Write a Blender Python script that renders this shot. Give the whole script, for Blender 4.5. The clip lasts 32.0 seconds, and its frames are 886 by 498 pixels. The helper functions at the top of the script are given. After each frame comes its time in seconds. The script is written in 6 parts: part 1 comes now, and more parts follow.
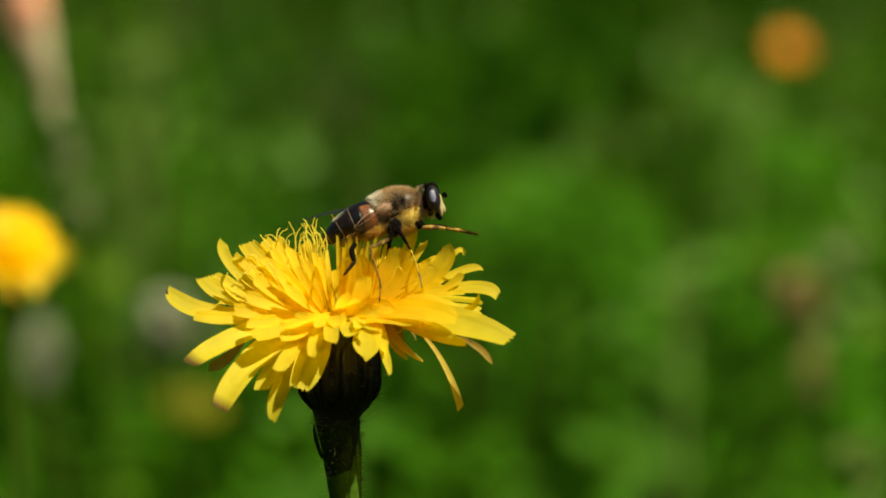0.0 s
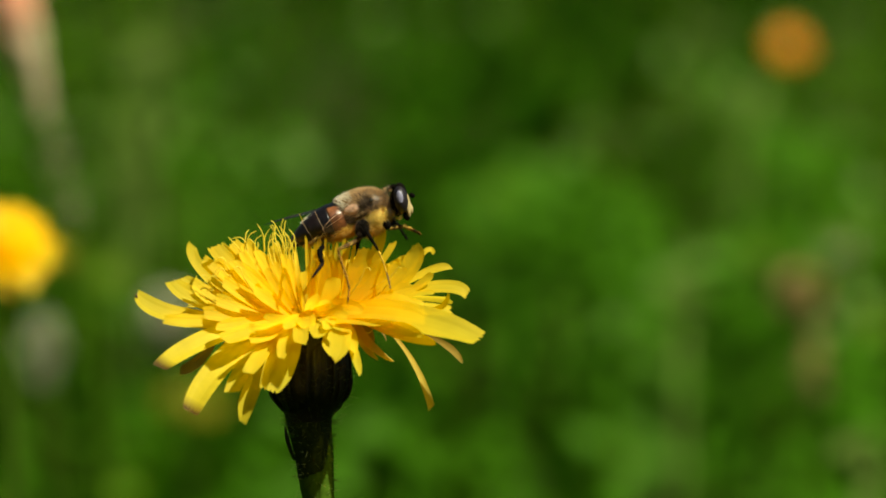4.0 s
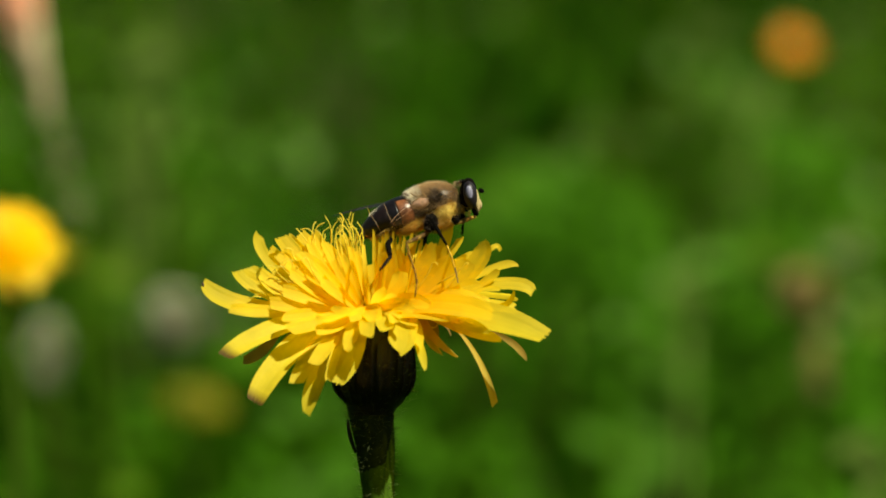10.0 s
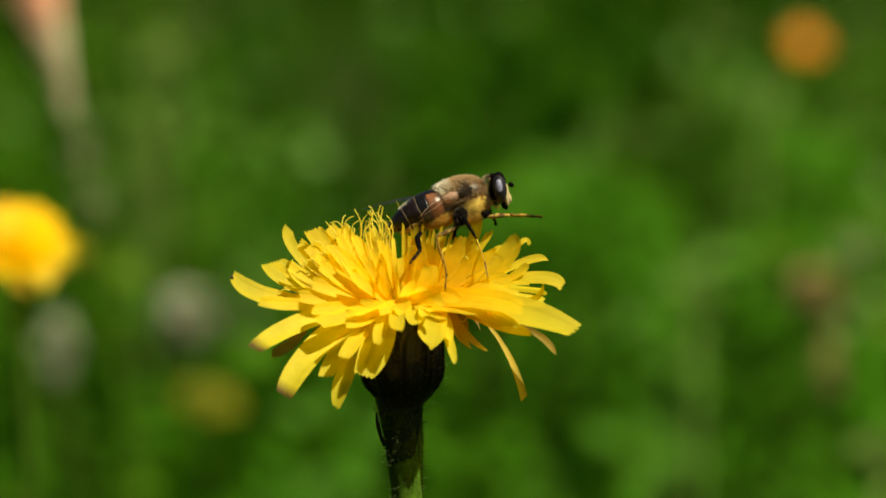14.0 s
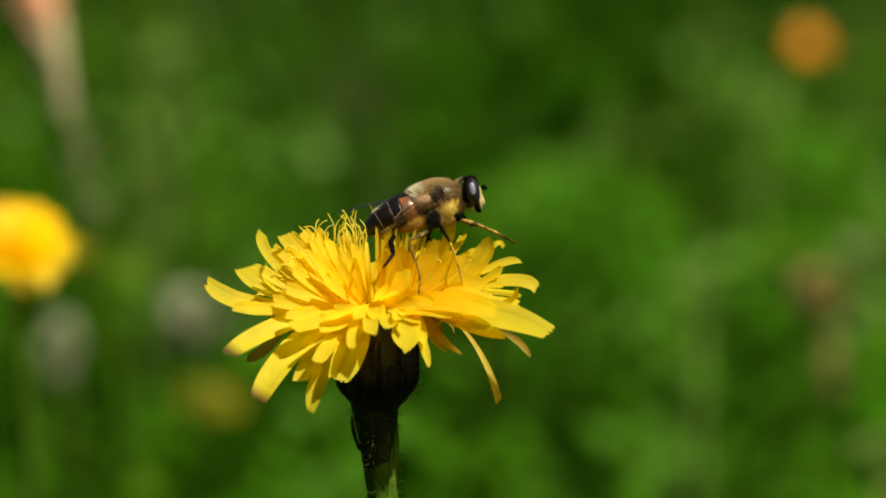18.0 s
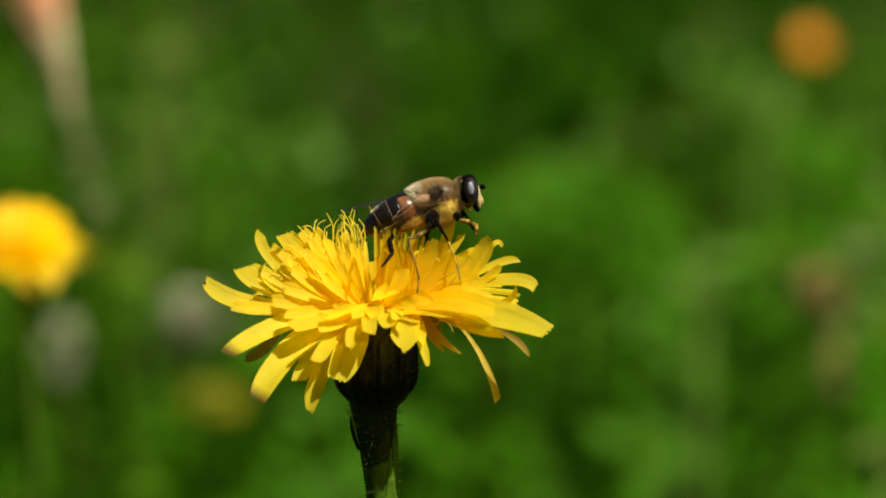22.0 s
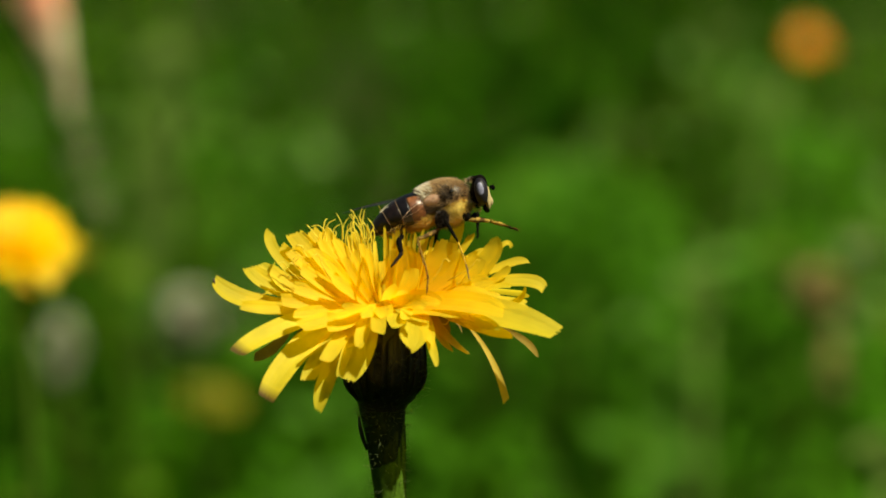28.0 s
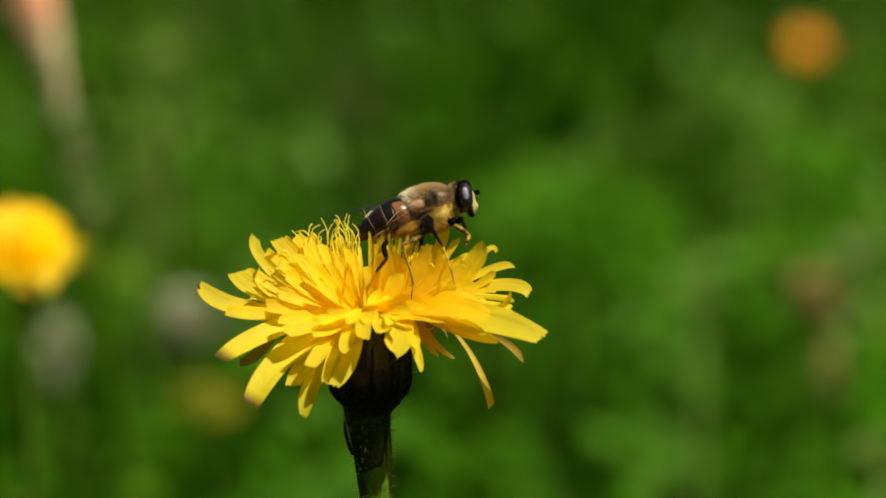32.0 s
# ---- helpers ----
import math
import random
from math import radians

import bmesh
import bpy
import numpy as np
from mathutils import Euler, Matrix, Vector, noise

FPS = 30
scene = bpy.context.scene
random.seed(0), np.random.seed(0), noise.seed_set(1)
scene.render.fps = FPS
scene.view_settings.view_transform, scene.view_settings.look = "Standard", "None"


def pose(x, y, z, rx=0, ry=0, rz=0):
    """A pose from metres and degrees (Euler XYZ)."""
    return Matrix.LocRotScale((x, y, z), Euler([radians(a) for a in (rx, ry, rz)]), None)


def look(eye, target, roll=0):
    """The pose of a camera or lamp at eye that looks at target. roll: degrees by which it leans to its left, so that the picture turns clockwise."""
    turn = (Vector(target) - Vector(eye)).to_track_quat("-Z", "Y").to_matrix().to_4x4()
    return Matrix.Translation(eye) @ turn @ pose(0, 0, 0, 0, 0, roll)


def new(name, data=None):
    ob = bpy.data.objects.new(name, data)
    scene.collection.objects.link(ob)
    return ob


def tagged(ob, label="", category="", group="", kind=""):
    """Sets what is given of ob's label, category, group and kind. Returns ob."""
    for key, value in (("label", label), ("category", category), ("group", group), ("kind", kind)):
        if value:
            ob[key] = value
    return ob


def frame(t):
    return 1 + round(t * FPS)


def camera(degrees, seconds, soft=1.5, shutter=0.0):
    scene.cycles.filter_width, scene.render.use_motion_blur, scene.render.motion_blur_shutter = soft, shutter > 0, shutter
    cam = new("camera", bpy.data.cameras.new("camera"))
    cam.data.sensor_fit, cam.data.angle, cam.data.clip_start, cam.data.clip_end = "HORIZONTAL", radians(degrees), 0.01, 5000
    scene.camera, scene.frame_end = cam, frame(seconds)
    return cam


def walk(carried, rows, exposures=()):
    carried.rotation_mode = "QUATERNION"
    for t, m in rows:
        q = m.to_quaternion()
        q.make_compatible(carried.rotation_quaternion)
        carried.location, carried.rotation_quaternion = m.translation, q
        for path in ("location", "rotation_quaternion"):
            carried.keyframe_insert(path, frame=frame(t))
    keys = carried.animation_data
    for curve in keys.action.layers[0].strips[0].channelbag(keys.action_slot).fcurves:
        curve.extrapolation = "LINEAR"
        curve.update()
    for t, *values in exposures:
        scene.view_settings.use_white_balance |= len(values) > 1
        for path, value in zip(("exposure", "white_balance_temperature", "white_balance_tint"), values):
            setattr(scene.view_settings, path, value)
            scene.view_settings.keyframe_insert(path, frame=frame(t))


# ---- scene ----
# A hoverfly grooms on a yellow hawkbit in a sunny meadow, seen through a long close-up lens.
FOCUS = 0.45
cam = camera(11.935, 32.0, soft=1.8)
cam.data.dof.use_dof = True
cam.data.dof.focus_distance = FOCUS
cam.data.dof.aperture_fstop = 22.0
EYE = (0.01074, -0.44463, 0.36970)


def gaze(tilt, turn):
    return pose(*EYE, tilt, 0, turn)


walk(cam, [
    (0, gaze(82.000, 0.000)),
    (0.5, gaze(81.999, 0.023)),
    (1, gaze(81.994, 0.035)),
    (1.5, gaze(81.984, 0.032)),
    (2, gaze(81.971, 0.022)),
    (2.5, gaze(81.963, 0.005)),
    (3, gaze(81.962, -0.019)),
    (3.5, gaze(81.964, -0.006)),
    (5.5, gaze(81.968, 0.044)),
    (6, gaze(81.970, 0.045)),
    (6.5, gaze(81.971, 0.003)),
    (7, gaze(81.971, -0.015)),
    (7.5, gaze(81.971, 0.011)),
    (8, gaze(81.971, 0.061)),
    (8.5, gaze(81.971, 0.092)),
    (9, gaze(81.971, 0.092)),
    (9.5, gaze(81.970, 0.078)),
    (10, gaze(81.966, 0.064)),
    (10.5, gaze(81.959, 0.060)),
    (11, gaze(81.954, 0.066)),
    (11.5, gaze(81.950, 0.091)),
    (12, gaze(81.945, 0.131)),
    (12.5, gaze(81.940, 0.165)),
    (13, gaze(81.937, 0.182)),
    (13.5, gaze(81.936, 0.194)),
    (14, gaze(81.936, 0.222)),
    (14.5, gaze(81.936, 0.259)),
    (16.5, gaze(81.936, 0.276)),
    (17, gaze(81.936, 0.275)),
    (17.5, gaze(81.936, 0.266)),
    (18, gaze(81.936, 0.265)),
    (18.5, gaze(81.936, 0.287)),
    (19, gaze(81.936, 0.311)),
    (19.5, gaze(81.936, 0.316)),
    (20, gaze(81.936, 0.295)),
    (20.5, gaze(81.936, 0.282)),
    (21, gaze(81.937, 0.299)),
    (21.5, gaze(81.938, 0.310)),
    (22, gaze(81.941, 0.296)),
    (22.5, gaze(81.946, 0.273)),
    (23, gaze(81.949, 0.246)),
    (23.5, gaze(81.947, 0.245)),
    (24, gaze(81.938, 0.276)),
    (24.5, gaze(81.922, 0.297)),
    (25, gaze(81.909, 0.300)),
    (25.5, gaze(81.906, 0.299)),
    (27.5, gaze(81.914, 0.293)),
    (28, gaze(81.932, 0.269)),
    (28.5, gaze(81.948, 0.232)),
    (29, gaze(81.952, 0.229)),
    (29.5, gaze(81.949, 0.249)),
    (30, gaze(81.948, 0.230)),
    (30.5, gaze(81.950, 0.187)),
    (31, gaze(81.950, 0.178)),
    (31.5, gaze(81.953, 0.207)),
    (32, gaze(81.959, 0.234)),
], exposures=[(0, 0.66, 7300, -6), (32, 0.66, 7300, -6)])
# ---- light ----
SUN_TO = Vector((0.48, -0.30, 0.82)).normalized()
world = bpy.data.worlds.new("sky")
scene.world = world
world.use_nodes = True
wn = world.node_tree.nodes
sky = wn.new("ShaderNodeTexSky")
sky.sky_type = "NISHITA"
sky.sun_disc = False
sky.sun_elevation = math.asin(SUN_TO.z)
sky.sun_rotation = math.atan2(SUN_TO.x, SUN_TO.y)
world.node_tree.links.new(sky.outputs[0], wn["Background"].inputs[0])
wn["Background"].inputs[1].default_value = 0.021
sun = new("sun", bpy.data.lights.new("sun", "SUN"))
sun.data.energy = 5.3
sun.data.angle = radians(0.53)
sun.data.color = (1.0, 0.95, 0.86)
sun.matrix_world = look(SUN_TO * 5, (0, 0, 0))


# ---- materials ----
def material(name, color, rough=0.5, vary=0.15, by="object", noise_scale=800.0, grain=0.15, bump=0.0, metal=0.0,
             translucent=0.0, through_color=None, spec=0.5, ribs=0.0, alt=None, sheen=0.0, sheer=0.0, mottle=0.0, withered=None):
    """A surface with grain at two scales, a shift from piece to piece, and light shining through where thin."""
    m = bpy.data.materials.new(name)
    m.use_nodes = True
    t = m.node_tree
    n, ln = t.nodes, t.links.new
    b = n["Principled BSDF"]
    b.inputs["Roughness"].default_value = rough
    b.inputs["Metallic"].default_value = metal
    b.inputs["Specular IOR Level"].default_value = spec
    b.inputs["Sheen Weight"].default_value = sheen
    co = n.new("ShaderNodeTexCoord")
    fine = n.new("ShaderNodeTexNoise")
    fine.inputs["Scale"].default_value = noise_scale
    fine.inputs["Detail"].default_value = 4
    ln(co.outputs["Object"], fine.inputs["Vector"])
    broad = n.new("ShaderNodeTexNoise")
    broad.inputs["Scale"].default_value = noise_scale / 7
    ln(co.outputs["Object"], broad.inputs["Vector"])
    if by == "island":
        pick = n.new("ShaderNodeNewGeometry").outputs["Random Per Island"]
    else:
        pick = n.new("ShaderNodeObjectInfo").outputs["Random"]
    tone = n.new("ShaderNodeMix")
    tone.data_type = "RGBA"
    tone.inputs["A"].default_value = (*color, 1)
    other = alt or tuple(c * (1 - vary) for c in color)
    tone.inputs["B"].default_value = (*other, 1)
    mixer = n.new("ShaderNodeMath")
    mixer.operation = "MULTIPLY_ADD"
    ln(broad.outputs[0], mixer.inputs[0])
    mixer.inputs[1].default_value = 0.5
    ln(pick, mixer.inputs[2])
    shift = n.new("ShaderNodeMath")
    shift.operation = "SUBTRACT"
    shift.use_clamp = True
    ln(mixer.outputs[0], shift.inputs[0])
    shift.inputs[1].default_value = 0.25
    if mottle:
        blot = n.new("ShaderNodeMapRange")
        blot.inputs["From Min"].default_value = 0.5 - mottle
        blot.inputs["From Max"].default_value = 0.5 + mottle
        ln(broad.outputs[0], blot.inputs["Value"])
        ln(blot.outputs[0], tone.inputs["Factor"])
    else:
        ln(shift.outputs[0], tone.inputs["Factor"])
    shade = n.new("ShaderNodeHueSaturation")
    ln(tone.outputs["Result"], shade.inputs["Color"])
    val = n.new("ShaderNodeMapRange")
    val.inputs["From Min"].default_value = 0.3
    val.inputs["From Max"].default_value = 0.7
    val.inputs["To Min"].default_value = 1 - grain
    val.inputs["To Max"].default_value = 1 + grain
    ln(fine.outputs[0], val.inputs["Value"])
    ln(val.outputs[0], shade.inputs["Value"])
    body = shade.outputs[0]
    if withered:
        # the last part of a strap dries brown, with a ragged limit
        along = n.new("ShaderNodeUVMap")
        along.uv_map = "across"
        split = n.new("ShaderNodeSeparateXYZ")
        ln(along.outputs[0], split.inputs[0])
        ragged = n.new("ShaderNodeMath")
        ragged.operation = "MULTIPLY_ADD"
        ln(broad.outputs[0], ragged.inputs[0])
        ragged.inputs[1].default_value = 0.22
        ln(split.outputs["Y"], ragged.inputs[2])
        dry = n.new("ShaderNodeMapRange")
        dry.inputs["From Min"].default_value = 0.97
        dry.inputs["From Max"].default_value = 1.08
        ln(ragged.outputs[0], dry.inputs["Value"])
        browned = n.new("ShaderNodeMix")
        browned.data_type = "RGBA"
        ln(dry.outputs[0], browned.inputs["Factor"])
        ln(body, browned.inputs["A"])
        browned.inputs["B"].default_value = (*withered, 1)
        body = browned.outputs["Result"]
    ln(body, b.inputs["Base Color"])
    if bump:
        bp = n.new("ShaderNodeBump")
        bp.inputs["Strength"].default_value = bump
        bp.inputs["Distance"].default_value = 0.0001
        ln(fine.outputs[0], bp.inputs["Height"])
        if ribs:
            uv = n.new("ShaderNodeUVMap")
            uv.uv_map = "across"
            wave = n.new("ShaderNodeTexWave")
            wave.bands_direction = "X"
            wave.inputs["Scale"].default_value = ribs
            wave.inputs["Distortion"].default_value = 0.6
            ln(uv.outputs[0], wave.inputs["Vector"])
            ln(wave.outputs[0], bp.inputs["Height"])
        ln(bp.outputs[0], b.inputs["Normal"])
    if translucent:
        tl = n.new("ShaderNodeBsdfTranslucent")
        tl.inputs[0].default_value = (*(through_color or color), 1)
        if withered:
            ln(body, tl.inputs[0])
        mx = n.new("ShaderNodeMixShader")
        mx.inputs[0].default_value = translucent
        ln(b.outputs[0], mx.inputs[1])
        ln(tl.outputs[0], mx.inputs[2])
        out = mx.outputs[0]
        if sheer:
            clear = n.new("ShaderNodeBsdfTransparent")
            clear.inputs[0].default_value = (*(through_color or color), 1)
            thin = n.new("ShaderNodeMixShader")
            thin.inputs[0].default_value = sheer
            ln(out, thin.inputs[1])
            ln(clear.outputs[0], thin.inputs[2])
            out = thin.outputs[0]
        ln(out, n["Material Output"].inputs[0])
    return m


PETAL = material("petal_yellow", (0.94, 0.735, 0.050), 0.6, alt=(0.94, 0.66, 0.038), grain=0.08, bump=0.16, ribs=1.6,
                 translucent=0.60, through_color=(1.0, 0.76, 0.045), noise_scale=500, spec=0.2, sheer=0.17)
PETAL_FADED = material("petal_faded", (0.48, 0.32, 0.05), 0.65, alt=(0.30, 0.18, 0.04), grain=0.2, bump=0.35, ribs=1.6,
                       translucent=0.45, through_color=(0.55, 0.34, 0.03), noise_scale=500, spec=0.25, sheer=0.12)
PETAL_AGED = material("petal_aged", (0.78, 0.56, 0.07), 0.6, alt=(0.40, 0.24, 0.04), grain=0.2, bump=0.25, ribs=1.6,
                      translucent=0.45, through_color=(0.95, 0.62, 0.02), noise_scale=500, spec=0.25, sheer=0.1, mottle=0.12)
PETAL_TIPPED = material("petal_tipped", (0.94, 0.735, 0.050), 0.6, alt=(0.94, 0.66, 0.038), grain=0.08, bump=0.16, ribs=1.6,
                        translucent=0.52, through_color=(1.0, 0.78, 0.035), noise_scale=500, spec=0.2, sheer=0.1, withered=(0.16, 0.085, 0.02))
STYLE = material("style_yellow", (0.95, 0.78, 0.08), 0.5, translucent=0.45, grain=0.1)
TUBE = material("floret_tube", (0.92, 0.70, 0.025), 0.5, translucent=0.5, grain=0.1, sheer=0.3)
TIP_DARK = material("petal_tip_brown", (0.07, 0.04, 0.02), 0.7)
BRACT = material("bract_green", (0.012, 0.014, 0.004), 0.42, spec=0.22, alt=(0.012, 0.009, 0.005), grain=0.35, noise_scale=1500, bump=0.4)
STEM = material("stem_green", (0.050, 0.095, 0.008), 0.85, spec=0.03, alt=(0.038, 0.070, 0.007), grain=0.25, noise_scale=1500, bump=0.4)
# dark tone for the shade painted on the upper stem
STEM_SHADE = material("stem_shade_dark", (0.015, 0.021, 0.005), 0.7, spec=0.05, alt=(0.020, 0.034, 0.006), grain=0.35, noise_scale=1500, bump=0.3)
HAIR_PALE = material("plant_hair", (0.32, 0.38, 0.16), 0.5, translucent=0.75)
CUTICLE = material("cuticle_black", (0.005, 0.004, 0.003), 0.85, spec=0.02, grain=0.4, noise_scale=2500, bump=0.25)
ABDOMEN = material("abdomen_dark", (0.004, 0.004, 0.006), 0.36, spec=0.35, alt=(0.016, 0.008, 0.006), grain=0.4, noise_scale=1800, bump=0.2)
AMBER = material("abdomen_amber", (0.19, 0.068, 0.026), 0.35, alt=(0.070, 0.024, 0.010), grain=0.4, noise_scale=5200, bump=0.2, mottle=0.14)
BAND = material("segment_edge", (0.30, 0.19, 0.11), 0.5)
THORAX = material("thorax_brown", (0.10, 0.06, 0.028), 0.5, alt=(0.045, 0.027, 0.014), grain=0.5, noise_scale=1500, bump=0.4)
PLEURA = material("pollen_yellow", (0.70, 0.49, 0.08), 0.8, alt=(0.36, 0.22, 0.045), grain=0.3, noise_scale=2500, bump=0.6)
FUR = material("fur_tawny", (0.84, 0.63, 0.36), 0.6, by="island", alt=(0.22, 0.125, 0.045), translucent=0.5, sheer=0.2)
FUR_DARK = material("fur_dark", (0.09, 0.05, 0.02), 0.5, by="island", alt=(0.03, 0.016, 0.008))
FUR_GOLD = material("fur_golden", (0.86, 0.64, 0.17), 0.6, by="island", alt=(0.62, 0.40, 0.09), translucent=0.5, sheer=0.25)
FUR_OCHRE = material("fur_ochre", (0.84, 0.62, 0.17), 0.6, by="island", alt=(0.46, 0.28, 0.07), translucent=0.45, sheer=0.2)
FUR_PALE = material("fur_pale", (0.95, 0.90, 0.78), 0.6, by="island", alt=(0.85, 0.74, 0.54), translucent=0.5, sheer=0.2)
EYE_DARK = material("eye_dark", (0.012, 0.008, 0.010), 0.4, grain=0.3, noise_scale=6000, spec=0.5)
EYE_SHINE = material("eye_shine_grey", (0.19, 0.18, 0.25), 0.5, alt=(0.14, 0.13, 0.19), grain=0.25, noise_scale=6000, spec=0.5)
FACE = material("face_cream", (0.52, 0.40, 0.20), 0.75, alt=(0.34, 0.25, 0.11), grain=0.2, noise_scale=2500, bump=0.3)
LEG_PALE = material("leg_yellow", (0.50, 0.30, 0.03), 0.8, spec=0.05, alt=(0.22, 0.11, 0.015), grain=0.6, noise_scale=2500, bump=0.4)
LEG_BROWN = material("leg_brown", (0.07, 0.035, 0.010), 0.7, alt=(0.42, 0.26, 0.05), grain=0.5, noise_scale=6000, bump=0.4, spec=0.1, mottle=0.10)
LEG_GOLD = material("leg_golden", (0.40, 0.24, 0.04), 0.75, alt=(0.06, 0.03, 0.010), grain=0.5, noise_scale=7000, bump=0.4, spec=0.1, mottle=0.12)
THIGH_DARK = material("thigh_mottled", (0.005, 0.003, 0.002), 0.8, alt=(0.016, 0.008, 0.004), grain=0.5, noise_scale=9000, spec=0.1, mottle=0.08)
PLATE = material("plate_glossy", (0.02, 0.014, 0.01), 0.22, spec=0.8, grain=0.3, noise_scale=2500)
SHIN_MIX = material("shin_mottled", (0.18, 0.09, 0.010), 0.7, alt=(0.022, 0.012, 0.005), grain=0.5, noise_scale=9000, spec=0.05, mottle=0.06)
TARSUS = material("foot_brown", (0.15, 0.085, 0.03), 0.6, alt=(0.05, 0.03, 0.015), grain=0.5, noise_scale=9000, spec=0.2)
LOBE = material("wing_lobe", (0.46, 0.27, 0.18), 0.3, grain=0.4, noise_scale=3000)
# glint on the near wing's veins, put into a pale colour
VEIN_GLINT = material("wing_vein_glint", (0.55, 0.34, 0.22), 0.3)
VEIN = material("wing_vein", (0.022, 0.016, 0.012), 0.35)


def wing_material(name, color, least, most):
    m = bpy.data.materials.new(name)
    m.use_nodes = True
    t = m.node_tree
    n, ln = t.nodes, t.links.new
    b = n["Principled BSDF"]
    b.inputs["Base Color"].default_value = (*color, 1)
    b.inputs["Roughness"].default_value = 0.22
    clear = n.new("ShaderNodeBsdfTransparent")
    clear.inputs[0].default_value = (0.95, 0.92, 0.88, 1)
    co = n.new("ShaderNodeTexCoord")
    cells = n.new("ShaderNodeTexNoise")
    cells.inputs["Scale"].default_value = 700
    ln(co.outputs["Object"], cells.inputs["Vector"])
    amount = n.new("ShaderNodeMapRange")
    amount.inputs["To Min"].default_value = most
    amount.inputs["To Max"].default_value = least
    ln(cells.outputs[0], amount.inputs["Value"])
    mx = n.new("ShaderNodeMixShader")
    ln(amount.outputs[0], mx.inputs[0])
    ln(b.outputs[0], mx.inputs[1])
    ln(clear.outputs[0], mx.inputs[2])
    ln(mx.outputs[0], n["Material Output"].inputs[0])
    return m


WING_AMBER = wing_material("wing_membrane_amber", (0.42, 0.26, 0.14), 0.975, 0.995)
WING_GREY = wing_material("wing_membrane_grey", (0.045, 0.085, 0.085), 0.35, 0.65)
SOIL = material("meadow_soil", (0.003, 0.010, 0.0006), 0.95, spec=0.01, alt=(0.006, 0.009, 0.001), grain=0.4, noise_scale=40, bump=0.5)
GRASS = material("grass_green", (0.017, 0.066, 0.0008), 0.8, spec=0.03, by="island", alt=(0.030, 0.092, 0.0014), grain=0.25, noise_scale=60,
                 translucent=0.35, through_color=(0.075, 0.17, 0.002))
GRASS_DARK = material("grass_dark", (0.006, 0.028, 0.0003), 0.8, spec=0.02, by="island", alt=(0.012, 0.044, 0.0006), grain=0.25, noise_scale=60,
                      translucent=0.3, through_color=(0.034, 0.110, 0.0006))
GRASS_PALE = material("grass_pale", (0.11, 0.185, 0.014), 0.75, spec=0.04, by="island", alt=(0.055, 0.14, 0.007), grain=0.25, noise_scale=60,
                      translucent=0.3, through_color=(0.12, 0.22, 0.015))
DOWNY = material("downy_leaf", (0.12, 0.19, 0.034), 0.8, spec=0.04, by="object", alt=(0.10, 0.16, 0.03), grain=0.2, noise_scale=120, translucent=0.3)
# leaf colour lightened to imitate sun glints
GLINT = material("leaf_glint", (0.24, 0.36, 0.09), 0.6, spec=0.2, by="island", alt=(0.15, 0.28, 0.05), grain=0.2, noise_scale=120,
                 translucent=0.35, through_color=(0.24, 0.40, 0.06))
MINT = material("leaf_mint", (0.085, 0.20, 0.022), 0.8, spec=0.04, by="island", alt=(0.06, 0.15, 0.013), grain=0.2, noise_scale=120,
                translucent=0.35, through_color=(0.12, 0.27, 0.022))
GRASS_LIME = material("grass_lime", (0.10, 0.19, 0.003), 0.8, spec=0.04, by="island", alt=(0.07, 0.15, 0.002), grain=0.25, noise_scale=60,
                      translucent=0.35, through_color=(0.12, 0.24, 0.003))
GRASS_DRY = material("grass_dry", (0.20, 0.15, 0.07), 0.6, by="island", alt=(0.11, 0.10, 0.035), grain=0.25, noise_scale=60,
                     translucent=0.25)
LEAF = material("leaf_green", (0.054, 0.165, 0.006), 0.75, spec=0.04, by="island", alt=(0.042, 0.118, 0.005), grain=0.25, noise_scale=120, bump=0.3,
                translucent=0.35, through_color=(0.095, 0.26, 0.012))
BLOOM_YELLOW = material("bloom_yellow", (0.95, 0.63, 0.010), 0.55, by="island", alt=(0.95, 0.69, 0.014), translucent=0.5, sheer=0.18,
                        through_color=(1.0, 0.70, 0.015), grain=0.1)
BLOOM_ORANGE = material("bloom_orange", (0.95, 0.35, 0.004), 0.55, by="island", alt=(0.95, 0.45, 0.006), translucent=0.4,
                        through_color=(0.95, 0.38, 0.0), grain=0.1)
# yellow bloom with the shade low in the grass put into its colour
BLOOM_DIM = material("bloom_yellow_dim", (0.42, 0.35, 0.014), 0.6, by="island", alt=(0.22, 0.23, 0.014), translucent=0.35, grain=0.15)
CLOVER = material("clover_pale", (0.54, 0.51, 0.37), 0.6, by="island", alt=(0.36, 0.38, 0.22), translucent=0.4, grain=0.15)
WITHER = material("withered_brown", (0.46, 0.31, 0.11), 0.7, by="island", alt=(0.26, 0.19, 0.06), translucent=0.25, grain=0.25)
CREAM = material("spikelet_cream", (0.80, 0.66, 0.46), 0.6, by="island", alt=(0.55, 0.48, 0.30), translucent=0.4, grain=0.15)
SEED = material("seed_head_tan", (0.95, 0.55, 0.34), 0.6, by="island", alt=(0.95, 0.76, 0.58), translucent=0.45, grain=0.15)

# ---- mesh helpers ----
MM = 0.001
HEAD = Vector((0, 0, 0.30))
TILT = pose(0, 0, 0, 82).to_3x3()


def at(u, v, w):
    """A place in mm from the flower head's middle: u to the right, v up, w away from the lens."""
    return HEAD + TILT @ Vector((u, v, -w)) * MM


